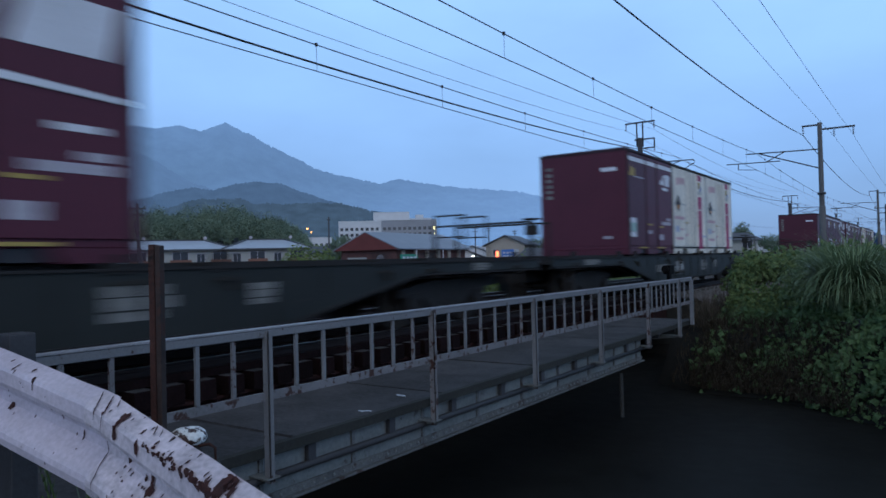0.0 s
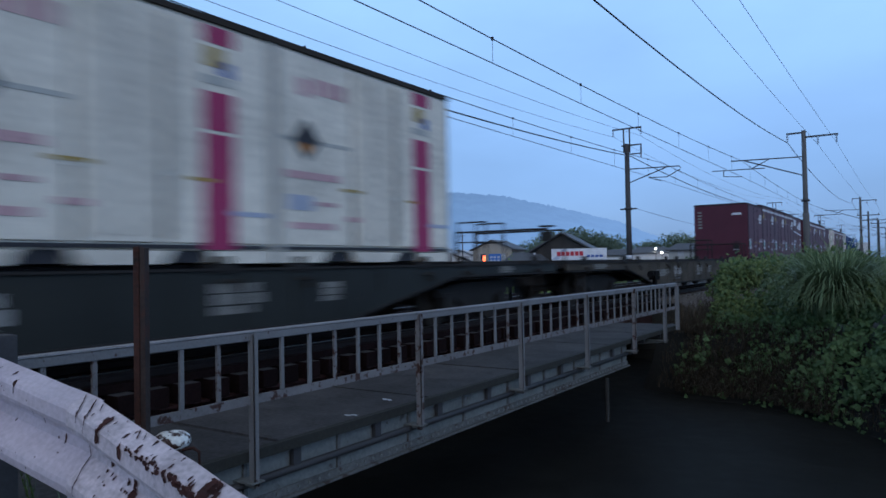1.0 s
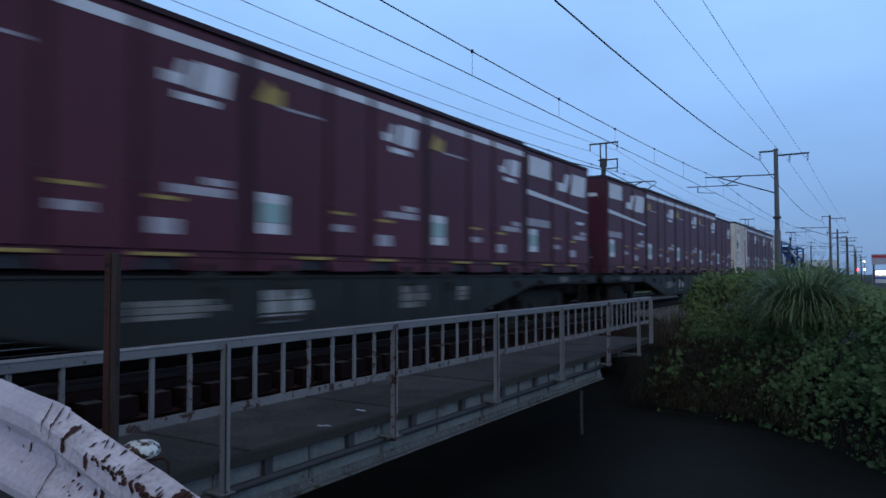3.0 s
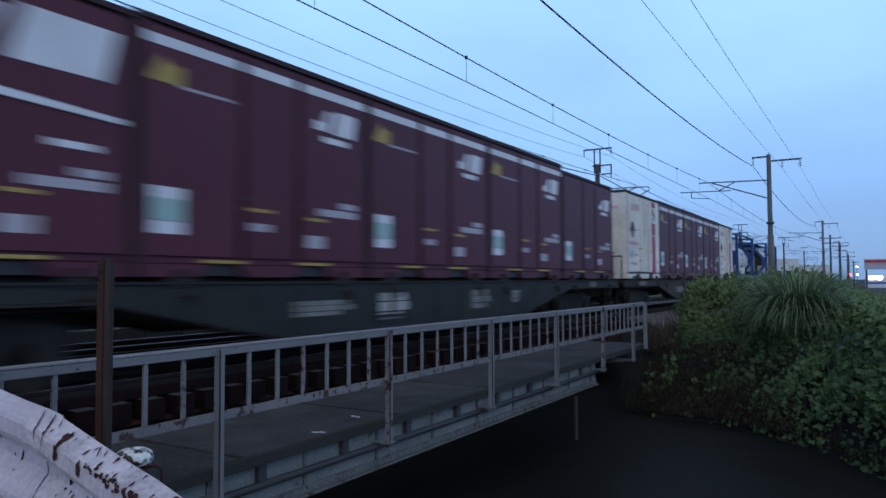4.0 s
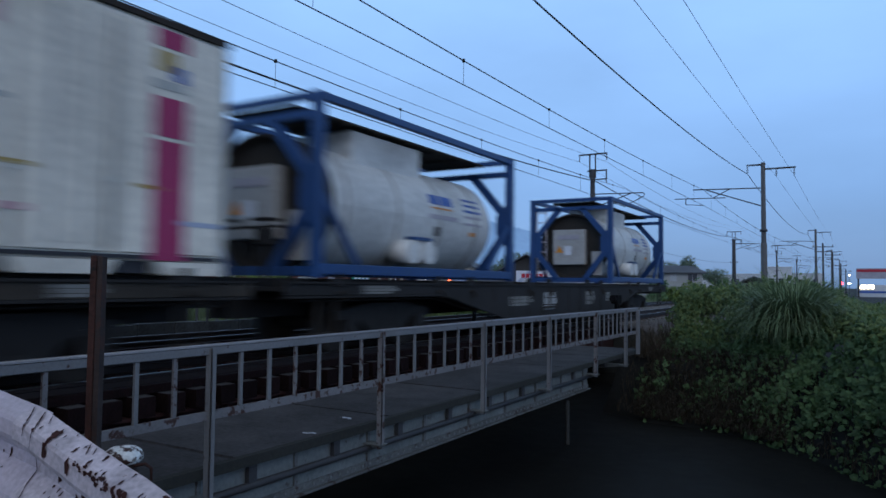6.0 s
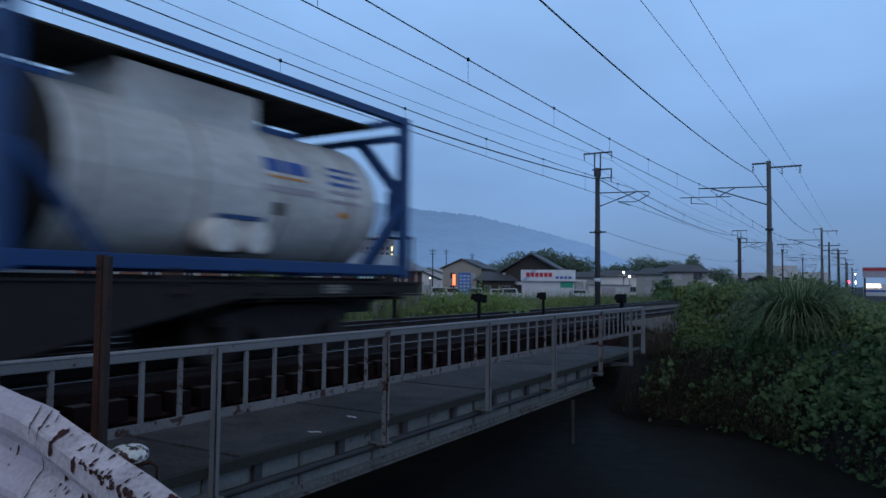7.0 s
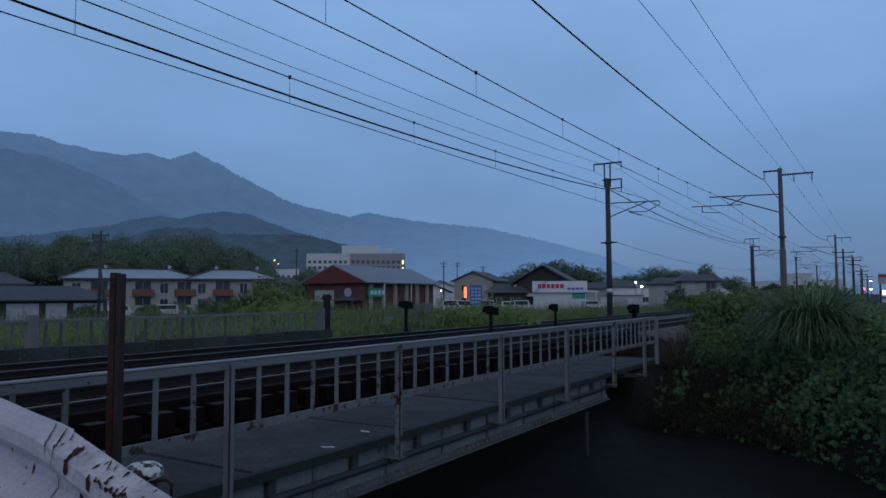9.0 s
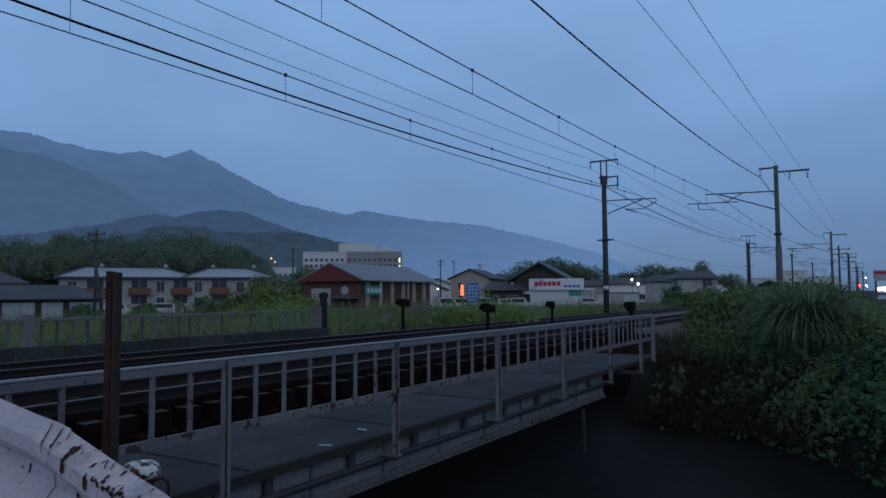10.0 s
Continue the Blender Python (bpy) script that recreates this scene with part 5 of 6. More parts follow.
while len(pts) + len(pts2) < 80000:
    x = rng.uniform(-4.5, 3.0)
    d = rng.uniform(-0.1, 5.5) if rng.rand() < 0.8 else rng.uniform(0, 28)
    y = toe(x) + d
    open_foot = float(np.interp(x, [-2.7, -1.5], [1, 0]))
    if d < 1.75:
        # thin growth over the bare foot, thicker in a strip just over the water
        strip = math.exp(-((d - 0.62) / 0.24) ** 2) * max(0.0, 0.35 + 0.9 * noise.noise(Vector((x * 1.3, 3, 1))))
        keep = open_foot * (0.05 + 0.55 * strip) + (1 - open_foot) * (0.55 if d > 0.35 else 0.2)
        if x < -4.0:
            keep *= 0.25
        if rng.rand() > keep:
            continue
    elif x < -4.05 - 0.25 * noise.noise(Vector((y * 1.2, 4, 4))) and rng.rand() < 0.9:
        continue
    if noise.noise(Vector((x * 1.5, y * 1.5, 9))) < -0.10 and d < 3.6 and rng.rand() < 0.8:
        continue
    z = (low_soil(x, y) + 0.05 + abs(rng.normal(0, 0.10)) if d < 1.7 and open_foot > 0.5 else mound(x, y) + rng.normal(0, 0.09)) + 0.2 * noise.noise(Vector((x * 2.3, y * 2.3, 4))) * (d > 1.7) + (0.4 * rng.rand() ** 4 if d > 3 and x < -0.7 else 0)
    nv = (rng.normal(0, 0.7), -0.6 + rng.normal(0, 0.7), 0.7 + rng.normal(0, 0.5))
    if d > 2.0 and rng.rand() < 0.72:
        pts2.append((x, y, z)), nrms2.append(nv), sizes2.append(rng.uniform(0.05, 0.13))
    else:
        pts.append((x, y, z)), nrms.append(nv), sizes.append(0.045 + 0.15 * rng.rand() ** 1.8)
# leaning leafy shoots that break the outline of the bushes
for _ in range(420):
    x = rng.uniform(-4.0, -0.7)
    y = toe(x) + rng.uniform(2.4, 6.5)
    z0, tall, lean = mound(x, y), rng.uniform(0.15, 0.5), rng.normal(0, 0.25)
    for k in range(10):
        f = k / 9
        pts2.append((x + lean * f * tall + rng.normal(0, 0.03), y + rng.normal(0, 0.03), z0 + tall * f)), nrms2.append((rng.normal(0, 0.8), -0.5 + rng.normal(0, 0.6), 0.8)), sizes2.append(rng.uniform(0.05, 0.11) * (1.2 - 0.6 * f))
solid("creepers", leaves(pts, nrms, sizes, True), LEAF_DARK, "dense dark green creepers hanging over the river bank", "creepers", "stuff")
solid("weeds", leaves(pts2, nrms2, sizes2), LEAF_BANK, "leafy light green weeds on top of the bank", "weeds", "stuff")

stems = Shape()
for _ in range(5600):
    x = rng.uniform(-4.9, 3) if rng.rand() < 0.3 else rng.uniform(-4.4, -1.2)
    d = rng.uniform(2.0, 9) if rng.rand() < 0.12 else 0.02 + 1.8 * rng.rand() ** 1.6
    y = toe(x) + d
    if d < 1.8:
        blade(stems, (x, y, low_soil(x, y) + 0.05), rng.uniform(-2.4, -0.7), rng.uniform(0.15, 0.5), 0.017, rng.uniform(1.2, 2.8))
    else:
        blade(stems, (x, y, mound(x, y) - 0.3), rng.uniform(0, 6.28), rng.uniform(0.5, 0.85), 0.014, rng.uniform(0.2, 1.2))
for _ in range(1500):
    x, y = rng.normal(-4.35, 0.28), rng.uniform(16.9, 19.8)
    blade(stems, (x, y, -0.66), rng.uniform(0, 6.28), rng.uniform(0.3, 0.95), 0.013, rng.uniform(0.2, 2.0))
solid("dry_stalks", stems, DRY, "brown dry stalks among the weeds", "dry grass", "stuff")

tuft = Shape()
for _ in range(2100):
    a, r = rng.uniform(0, 6.28), 0.42 * math.sqrt(rng.rand())
    x, y = -1.30 + r * math.cos(a), 16.5 + r * math.sin(a) * 0.8
    blade(tuft, (x, y, 0.0 + rng.uniform(-0.3, 0.1)), a + rng.normal(0, 0.5), rng.uniform(1.0, 2.05), rng.uniform(0.014, 0.034), 1.1 + 1.9 * rng.rand(), 10)
solid("pampas_grass", tuft, BLADE, "big tuft of arching pampas grass on the bank", "grass tuft")

weeds_near = Shape()
for _ in range(160):
    blade(weeds_near, (rng.uniform(-3.6, -1.6), rng.uniform(1.55, 2.1), -0.75), rng.uniform(0, 6.28), rng.uniform(0.3, 0.95), 0.016, rng.uniform(0.3, 1.4))
solid("verge_grass", weeds_near, BLADE, "thin grass growing under the guard rail", "grass", "stuff")

reeds = Shape()
for _ in range(26000):
    x = -14.0 - 30 * rng.rand() ** 1.8
    y = rng.uniform(2, 75) if rng.rand() < 0.5 else rng.uniform(2, 30)
    h = 1.6 + 0.9 * noise.noise(Vector((x * 0.25, y * 0.2, 0))) + rng.normal(0, 0.18)
    if x > -15.5:
        h = min(h, 1.1)
    blade(reeds, (x, y, ground_z(x, y) if x < -14.3 else -1.2), rng.uniform(0, 6.28), max(h, 0.5), rng.uniform(0.03, 0.07), rng.uniform(0.2, 1.3), 3)
acc = ([], [], [])
for _ in range(15000):
    x = -14.0 - 9 * rng.rand() ** 1.5
    y = rng.uniform(3, 45)
    top = 0.42 + 0.6 * noise.noise(Vector((x * 0.5, y * 0.45, 8)))
    acc[0].append((x, y, ground_z(x, y) * 0.4 + top - abs(rng.normal(0, 0.45)))), acc[1].append((rng.normal(0.6, 0.6), rng.normal(-0.4, 0.6), 0.8)), acc[2].append(rng.uniform(0.07, 0.2))
solid("field_weeds", leaves(*acc), LEAF_BRIGHT, "leafy weeds mixed into the reeds", "weeds", "stuff")
solid("reeds", reeds, REED, "tall green reeds and grass behind the tracks", "reeds", "stuff")


def clump(centre, radii, n, size, seed_leaves):
    """Leaves over an uneven rounded mass, thinner in places."""
    for _ in range(n):
        v = Vector(rng.normal(0, 1, 3)).normalized()
        rr = (0.72 + 0.45 * noise.noise(v * 1.7 + Vector(centre) * 0.13)) * rng.uniform(0.75, 1.05)
        p = Vector(centre) + Vector((v.x * radii[0], v.y * radii[1], v.z * radii[2])) * rr
        seed_leaves[0].append(p), seed_leaves[1].append(v + Vector((0, 0, 0.5)) + Vector(rng.normal(0, 0.4, 3))), seed_leaves[2].append(size * rng.uniform(0.6, 1.4))


def bush(bearing, dist, radii, n, size, mat, label):
    acc = ([], [], [])
    p = polar(bearing, dist, PLAIN_Z)
    clump((p.x, p.y, PLAIN_Z + radii[2] * 0.7), radii, n, size, acc)
    solid("bush", leaves(*acc), mat, label, "bush")


LEAF_TALL = leafy("tall_weed_leaves", (0.05, 0.085, 0.022), (0.20, 0.28, 0.085), 0.6, 0.3, 0.5)


def thicket(b0, b1, d0, d1, low, high, n, label):
    """Tall leafy weeds standing close together, uneven in height."""
    acc = ([], [], [])
    for _ in range(n):
        b, d = rng.uniform(b0, b1), rng.uniform(d0, d1)
        p = polar(b, d)
        edge = min(1.0, 3.0 * min(b - b0, b1 - b) / (b1 - b0))
        tall = (low + (high - low) * (0.5 + 0.9 * noise.noise(Vector((b * 0.8, d * 0.2, 2)))) + rng.normal(0, 0.18)) * (0.45 + 0.55 * edge)
        g = ground_z(p.x, p.y)
        lx, ly = rng.normal(0, 0.12), rng.normal(0, 0.12)
        for k in range(13):
            f = 0.25 + 0.75 * k / 12
            acc[0].append((p.x + lx * f * f * tall + rng.normal(0, 0.05), p.y + ly * f * f * tall + rng.normal(0, 0.05), g + tall * f))
            acc[1].append((rng.normal(0.3, 0.7), rng.normal(-0.5, 0.7), 0.6)), acc[2].append(rng.uniform(0.10, 0.24) * (1.25 - 0.7 * f))
    solid("thicket", leaves(*acc), LEAF_TALL, label, "weeds", "stuff")


thicket(38.6, 49.5, 24, 40, 1.3, 2.5, 1100, "tall bright green weeds growing beside the railway")
thicket(24.0, 37.5, 27, 40, 1.0, 1.7, 700, "lower green weeds along the far track")
thicket(50.0, 66.0, 24, 36, 0.9, 1.7, 700, "green weeds in the field behind the fence")
for b, d, r in ((52.6, 96, (3.2, 2.0, 1.3)), (50.2, 94, (2.6, 2.0, 1.6)), (48.3, 98, (2.4, 2.0, 1.5)), (54.6, 92, (2.0, 2.0, 1.1)), (58.6, 74, (2.2, 2.0, 1.2)), (66.0, 70, (2.6, 2.0, 1.6))):
    bush(b, d, r, 1500, 0.22, LEAF_DARK, "dark garden bush before the houses")
bush(45.6, 42, (3.4, 3.0, 2.2), 9000, 0.17, LEAF_BRIGHT, "light green bush standing in the reeds")
bush(42.3, 38, (2.4, 2.2, 1.5), 5000, 0.15, LEAF_BRIGHT, "light green bush standing in the reeds")
bush(36.0, 45, (3.0, 2.0, 1.3), 3500, 0.15, LEAF_BRIGHT, "low green bush near the restaurant")
bush(13.6, 62, (1.6, 1.6, 2.0), 1200, 0.3, LEAF_DARK, "dark bush beside the far track")
bush(11.8, 55, (2.0, 1.6, 1.9), 1300, 0.3, LEAF_BRIGHT, "green bush beside the far track")


def tree(bearing, dist, high, wide, label, mat=FOREST, n=2300):
    p = polar(bearing, dist, PLAIN_Z)
    t = thing("tree", pose(p.x, p.y, PLAIN_Z), label, "tree", "trees in the distance")
    trunk = Shape().rod((0, 0, -0.3), (0.1, 0, high * 0.55), 0.035 * high, 8, 0.018 * high)
    for k in range(5):
        a = k * 1.3
        trunk.rod((0.06, 0, high * (0.3 + 0.05 * k)), (wide * 0.33 * math.cos(a), wide * 0.33 * math.sin(a), high * (0.55 + 0.05 * k)), 0.014 * high, 6, 0.006 * high)
    part("trunk", trunk, BARK, t)
    acc = ([], [], [])
    for k in range(7):
        a, r = k * 2.4, 0.28 * wide * (0.3 + 0.7 * rng.rand())
        clump((r * math.cos(a), r * math.sin(a), high * (0.5 + 0.3 * rng.rand())), (wide * 0.3, wide * 0.3, high * 0.24), n // 7, high * 0.045, acc)
    part("crown", leaves(*acc), mat, t)


for b, d, h, w in ((26.4, 215, 11, 14), (24.6, 222, 13, 15), (23.0, 225, 14, 15), (21.4, 222, 12.5, 14), (20.2, 218, 11, 12), (17.2, 200, 8.5, 10), (15.6, 198, 10.5, 13), (14.5, 200, 11, 13), (13.2, 200, 9.5, 12), (11.5, 162, 9.5, 7), (42.9, 120, 7.5, 8), (35.0, 120, 6, 6), (9.6, 170, 7, 9), (18.5, 205, 8, 10)):
    tree(b, d, h, w, "dark green broad tree behind the houses")

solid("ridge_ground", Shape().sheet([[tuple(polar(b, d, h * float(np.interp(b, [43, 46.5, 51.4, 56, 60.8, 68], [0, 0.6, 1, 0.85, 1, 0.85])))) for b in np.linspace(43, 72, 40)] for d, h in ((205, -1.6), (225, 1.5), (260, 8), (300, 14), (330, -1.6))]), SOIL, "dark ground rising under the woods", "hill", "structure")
# wooded ridge and hill in the middle distance
acc = ([], [], [])
for _ in range(260):
    b = rng.uniform(45.0, 67)
    d = rng.uniform(235, 300)
    base = float(np.interp(b, [45, 45.8, 46.6, 48.1, 49.5, 51.2, 53, 55.3, 57.5, 60, 61.5, 63, 66], [-2, 5, 9, 13, 14.5, 17.5, 16.5, 15.5, 16, 17, 13, 14.5, 12])) * (d - 200) / 100
    h = rng.uniform(8, 12.5)
    p = polar(b, d)
    clump((p.x, p.y, base + h * 0.45), (rng.uniform(3.5, 6), rng.uniform(3.5, 6), h * 0.55), 620, 0.5, acc)
solid("wooded_ridge", leaves(*acc), FOREST, "dark wooded ridge behind the apartments", "woods", "stuff")


def hill(name, rows, dist, depth, mat, label, rough, crowns=0.0):
    """A ridge: bearings and crest heights, falling toward and away from the viewer."""
    bs = np.linspace(rows[0][0], rows[-1][0], 420)
    crest = np.interp(bs, [r[0] for r in rows], [r[1] for r in rows])
    grid = []
    for f, d in ((0.0, dist - depth), (0.3, dist - 0.6 * depth), (0.7, dist - 0.25 * depth), (1.0, dist), (0.75, dist + 0.3 * depth), (0.0, dist + depth)):
        row = []
        for b, c in zip(bs, crest):
            p = polar(float(b), d)
            row.append((p.x, p.y, PLAIN_Z - 3 + (float(c) + 3) * f * (1 + rough * noise.noise(Vector((float(b) * 0.9, d * 0.01, 2)))) + rough * c * 0.25 * noise.noise(Vector((float(b) * 3.1, d * 0.02, 7))) * f + crowns * f * (noise.noise(Vector((float(b) * 7.0, d * 0.05, 1))) + 0.7 * noise.noise(Vector((float(b) * 19.0, d * 0.11, 4))))))
        grid.append(row)
    return solid(name, Shape().sheet(grid), mat, label, "hill", "structure")


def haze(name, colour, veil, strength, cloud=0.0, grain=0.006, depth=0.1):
    """Far slopes with the bluish evening haze painted in as emission of the slope itself."""
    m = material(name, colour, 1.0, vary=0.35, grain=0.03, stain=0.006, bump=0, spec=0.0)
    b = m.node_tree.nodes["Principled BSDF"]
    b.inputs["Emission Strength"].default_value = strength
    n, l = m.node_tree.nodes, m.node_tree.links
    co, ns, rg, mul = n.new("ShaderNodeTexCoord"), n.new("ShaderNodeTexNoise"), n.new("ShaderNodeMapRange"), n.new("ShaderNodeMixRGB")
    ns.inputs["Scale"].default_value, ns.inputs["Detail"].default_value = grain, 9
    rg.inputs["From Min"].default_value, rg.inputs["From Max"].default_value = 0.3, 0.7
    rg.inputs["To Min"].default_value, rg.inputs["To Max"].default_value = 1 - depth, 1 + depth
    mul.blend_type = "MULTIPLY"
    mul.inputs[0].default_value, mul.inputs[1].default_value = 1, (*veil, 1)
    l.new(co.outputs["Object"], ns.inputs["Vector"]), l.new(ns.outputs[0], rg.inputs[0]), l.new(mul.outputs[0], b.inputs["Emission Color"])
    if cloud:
        # emission rises on the crest and the falling end, imitating thicker low cloud
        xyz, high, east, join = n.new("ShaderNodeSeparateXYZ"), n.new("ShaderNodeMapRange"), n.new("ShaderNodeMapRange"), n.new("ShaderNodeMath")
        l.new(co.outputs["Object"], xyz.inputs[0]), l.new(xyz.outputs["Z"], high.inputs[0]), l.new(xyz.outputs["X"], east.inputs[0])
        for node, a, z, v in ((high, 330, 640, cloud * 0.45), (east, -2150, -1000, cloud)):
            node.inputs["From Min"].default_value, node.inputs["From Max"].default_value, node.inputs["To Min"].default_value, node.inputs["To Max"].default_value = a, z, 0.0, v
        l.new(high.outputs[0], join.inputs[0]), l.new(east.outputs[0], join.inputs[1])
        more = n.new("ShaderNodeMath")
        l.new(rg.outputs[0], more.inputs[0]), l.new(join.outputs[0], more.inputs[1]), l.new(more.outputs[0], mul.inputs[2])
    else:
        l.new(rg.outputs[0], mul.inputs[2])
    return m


hill("hill_near", [(34.8, 6), (36.2, 20), (37.2, 32), (37.9, 38.6), (38.7, 42.7), (40.2, 46.8), (41.3, 50), (42.6, 52.9), (44.6, 54.6), (46.1, 53.5), (49.1, 53.7), (50.5, 57.3), (53.3, 57.8), (54.7, 54.8), (56, 49.2), (60, 40)], 600, 180, haze("hill_woods_haze", (0.014, 0.022, 0.016), (0.034, 0.061, 0.108), 0.8, 0, 0.09, 0.2), "low wooded hill in evening haze", 0.03, 1.6)
hill("hill_middle", [(36, 40), (40, 66), (42.6, 77.6), (44.6, 87.4), (46.6, 99), (47.6, 104.7), (49.3, 106.7), (51, 103.1), (52.4, 96.4), (54.2, 98.5), (56, 92.4), (57.6, 85), (62, 72), (68, 60)], 900, 260, haze("hill_far_woods_haze", (0.014, 0.022, 0.018), (0.046, 0.087, 0.170), 0.8, 0, 0.06, 0.08), "rounded wooded hill in bluish haze", 0.02, 1.5)
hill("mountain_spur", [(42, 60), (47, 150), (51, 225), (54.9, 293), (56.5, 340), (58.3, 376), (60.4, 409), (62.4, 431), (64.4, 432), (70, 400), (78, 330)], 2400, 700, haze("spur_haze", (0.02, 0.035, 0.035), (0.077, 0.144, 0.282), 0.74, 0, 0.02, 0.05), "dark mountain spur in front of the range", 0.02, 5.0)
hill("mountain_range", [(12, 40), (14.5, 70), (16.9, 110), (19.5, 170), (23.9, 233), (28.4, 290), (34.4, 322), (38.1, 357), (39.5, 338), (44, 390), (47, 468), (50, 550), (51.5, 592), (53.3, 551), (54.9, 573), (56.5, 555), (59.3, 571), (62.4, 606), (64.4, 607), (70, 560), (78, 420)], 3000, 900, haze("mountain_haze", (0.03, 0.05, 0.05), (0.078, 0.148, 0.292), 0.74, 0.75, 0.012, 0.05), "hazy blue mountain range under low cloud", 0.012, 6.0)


# ---- buildings ----
PLASTER = material("cream_plaster", (0.33, 0.335, 0.315), 0.85, vary=0.15, grain=8, stain=0.4)
PLASTER_BEIGE = material("beige_plaster", (0.34, 0.30, 0.25), 0.85, vary=0.15, grain=8, stain=0.4)
WHITE_WALL = material("white_cladding", (0.55, 0.56, 0.57), 0.7, vary=0.1, grain=6, stain=0.3)
TILE_ROOF = material("grey_roof_tiles", (0.075, 0.08, 0.09), 0.6, vary=0.3, grain=9, stain=0.5)
METAL_ROOF = material("pale_metal_roof", (0.20, 0.22, 0.25), 0.45, vary=0.15, grain=4, stain=0.3)
PANEL_ROOF = material("pale_roof_panels", (0.34, 0.39, 0.45), 0.4, vary=0.15, grain=3, stain=0.4)
RED_BOARD = material("red_boarding", (0.13, 0.033, 0.03), 0.8, vary=0.25, grain=6, stain=0.5)
BRICK_WALL = material("dark_red_brick", (0.10, 0.045, 0.04), 0.85, vary=0.35, grain=12, stain=1)
ORANGE_WALL = material("orange_brown_boards", (0.17, 0.078, 0.055), 0.8, vary=0.2, grain=6, stain=0.5)
DARK_WOOD = material("dark_wood", (0.04, 0.035, 0.032), 0.8, vary=0.3, grain=8, stain=1)
CURTAIN = material("pale_curtain_behind_glass", (0.36, 0.38, 0.40), 0.3, vary=0.2, grain=6, stain=2)
GLASS = material("dark_window_glass", (0.03, 0.035, 0.045), 0.12, vary=0.1, bump=0, spec=0.6)
LAMP_WARM = glow("warm_lamp", (1.0, 0.78, 0.5), 9)
LAMP_SODIUM = glow("orange_street_light", (1.0, 0.42, 0.10), 3.0)
LAMP_WHITE = glow("white_lamp", (1.0, 0.97, 0.9), 14)
LAMP_RED = glow("red_signal_light", (1.0, 0.03, 0.05), 12)
LAMP_ORANGE = glow("orange_display", (1.0, 0.13, 0.05), 3)
SIGN_BLUE = material("blue_sign", (0.03, 0.13, 0.40), 0.5, vary=0.15, grain=5)
SIGN_GREEN = material("green_sign", (0.03, 0.28, 0.18), 0.5, vary=0.15, grain=5)
SIGN_RED = material("red_sign_letters", (0.45, 0.02, 0.04), 0.5, vary=0.1)


def window(parent, x, z, w, h, y, mat=None):
    """A window in the wall at y, facing -y: frame, pane, sill."""
    f = part("window", Shape().box(x - w / 2 - 0.07, x + w / 2 + 0.07, y - 0.05, y - 0.004, z + h, z + h + 0.07).box(x - w / 2 - 0.07, x - w / 2, y - 0.05, y - 0.004, z, z + h).box(x + w / 2, x + w / 2 + 0.07, y - 0.05, y - 0.004, z, z + h).box(x - 0.03, x + 0.03, y - 0.04, y - 0.02, z, z + h).box(x - w / 2 - 0.1, x + w / 2 + 0.1, y - 0.1, y - 0.004, z - 0.07, z), MARK_PALE, parent)
    part("pane", box(x - w / 2, x + w / 2, y - 0.018, y - 0.006, z, z + h), mat or GLASS, f)


def roof_gable(parent, x0, x1, y0, y1, z, rise, mat, along="x", thick=0.18, name="roof"):
    """A pitched roof; its ridge runs along the axis given."""
    s = Shape()
    if along == "x":
        m = (y0 + y1) / 2
        s.prism([(y0, z), (m, z + rise), (y1, z), (y1, z + thick), (m, z + rise + thick), (y0, z + thick)], "x", x0, x1)
    else:
        m = (x0 + x1) / 2
        s.prism([(x0, z), (m, z + rise), (x1, z), (x1, z + thick), (m, z + rise + thick), (x0, z + thick)], "y", y0, y1)
    return part(name, s, mat, parent)


def roof_hip(parent, x0, x1, y0, y1, z, rise, mat, inset):
    m = (y0 + y1) / 2
    s = Shape().add([(x0, y0, z), (x1, y0, z), (x1, y1, z), (x0, y1, z), (x0 + inset, m, z + rise), (x1 - inset, m, z + rise)], [(0, 1, 5, 4), (2, 3, 4, 5), (1, 2, 5), (3, 0, 4), (3, 2, 1, 0)])
    s.box(x0, x1, y0, y1, z - 0.14, z - 0.002)
    return part("roof", s, mat, parent)


def facing(bearing, dist, turn=0.0):
    """A pose on the plain whose -y side looks back at the road, turned by some degrees."""
    p = polar(bearing, dist, PLAIN_Z)
    return pose(p.x, p.y, PLAIN_Z, 0, 0, bearing + turn)


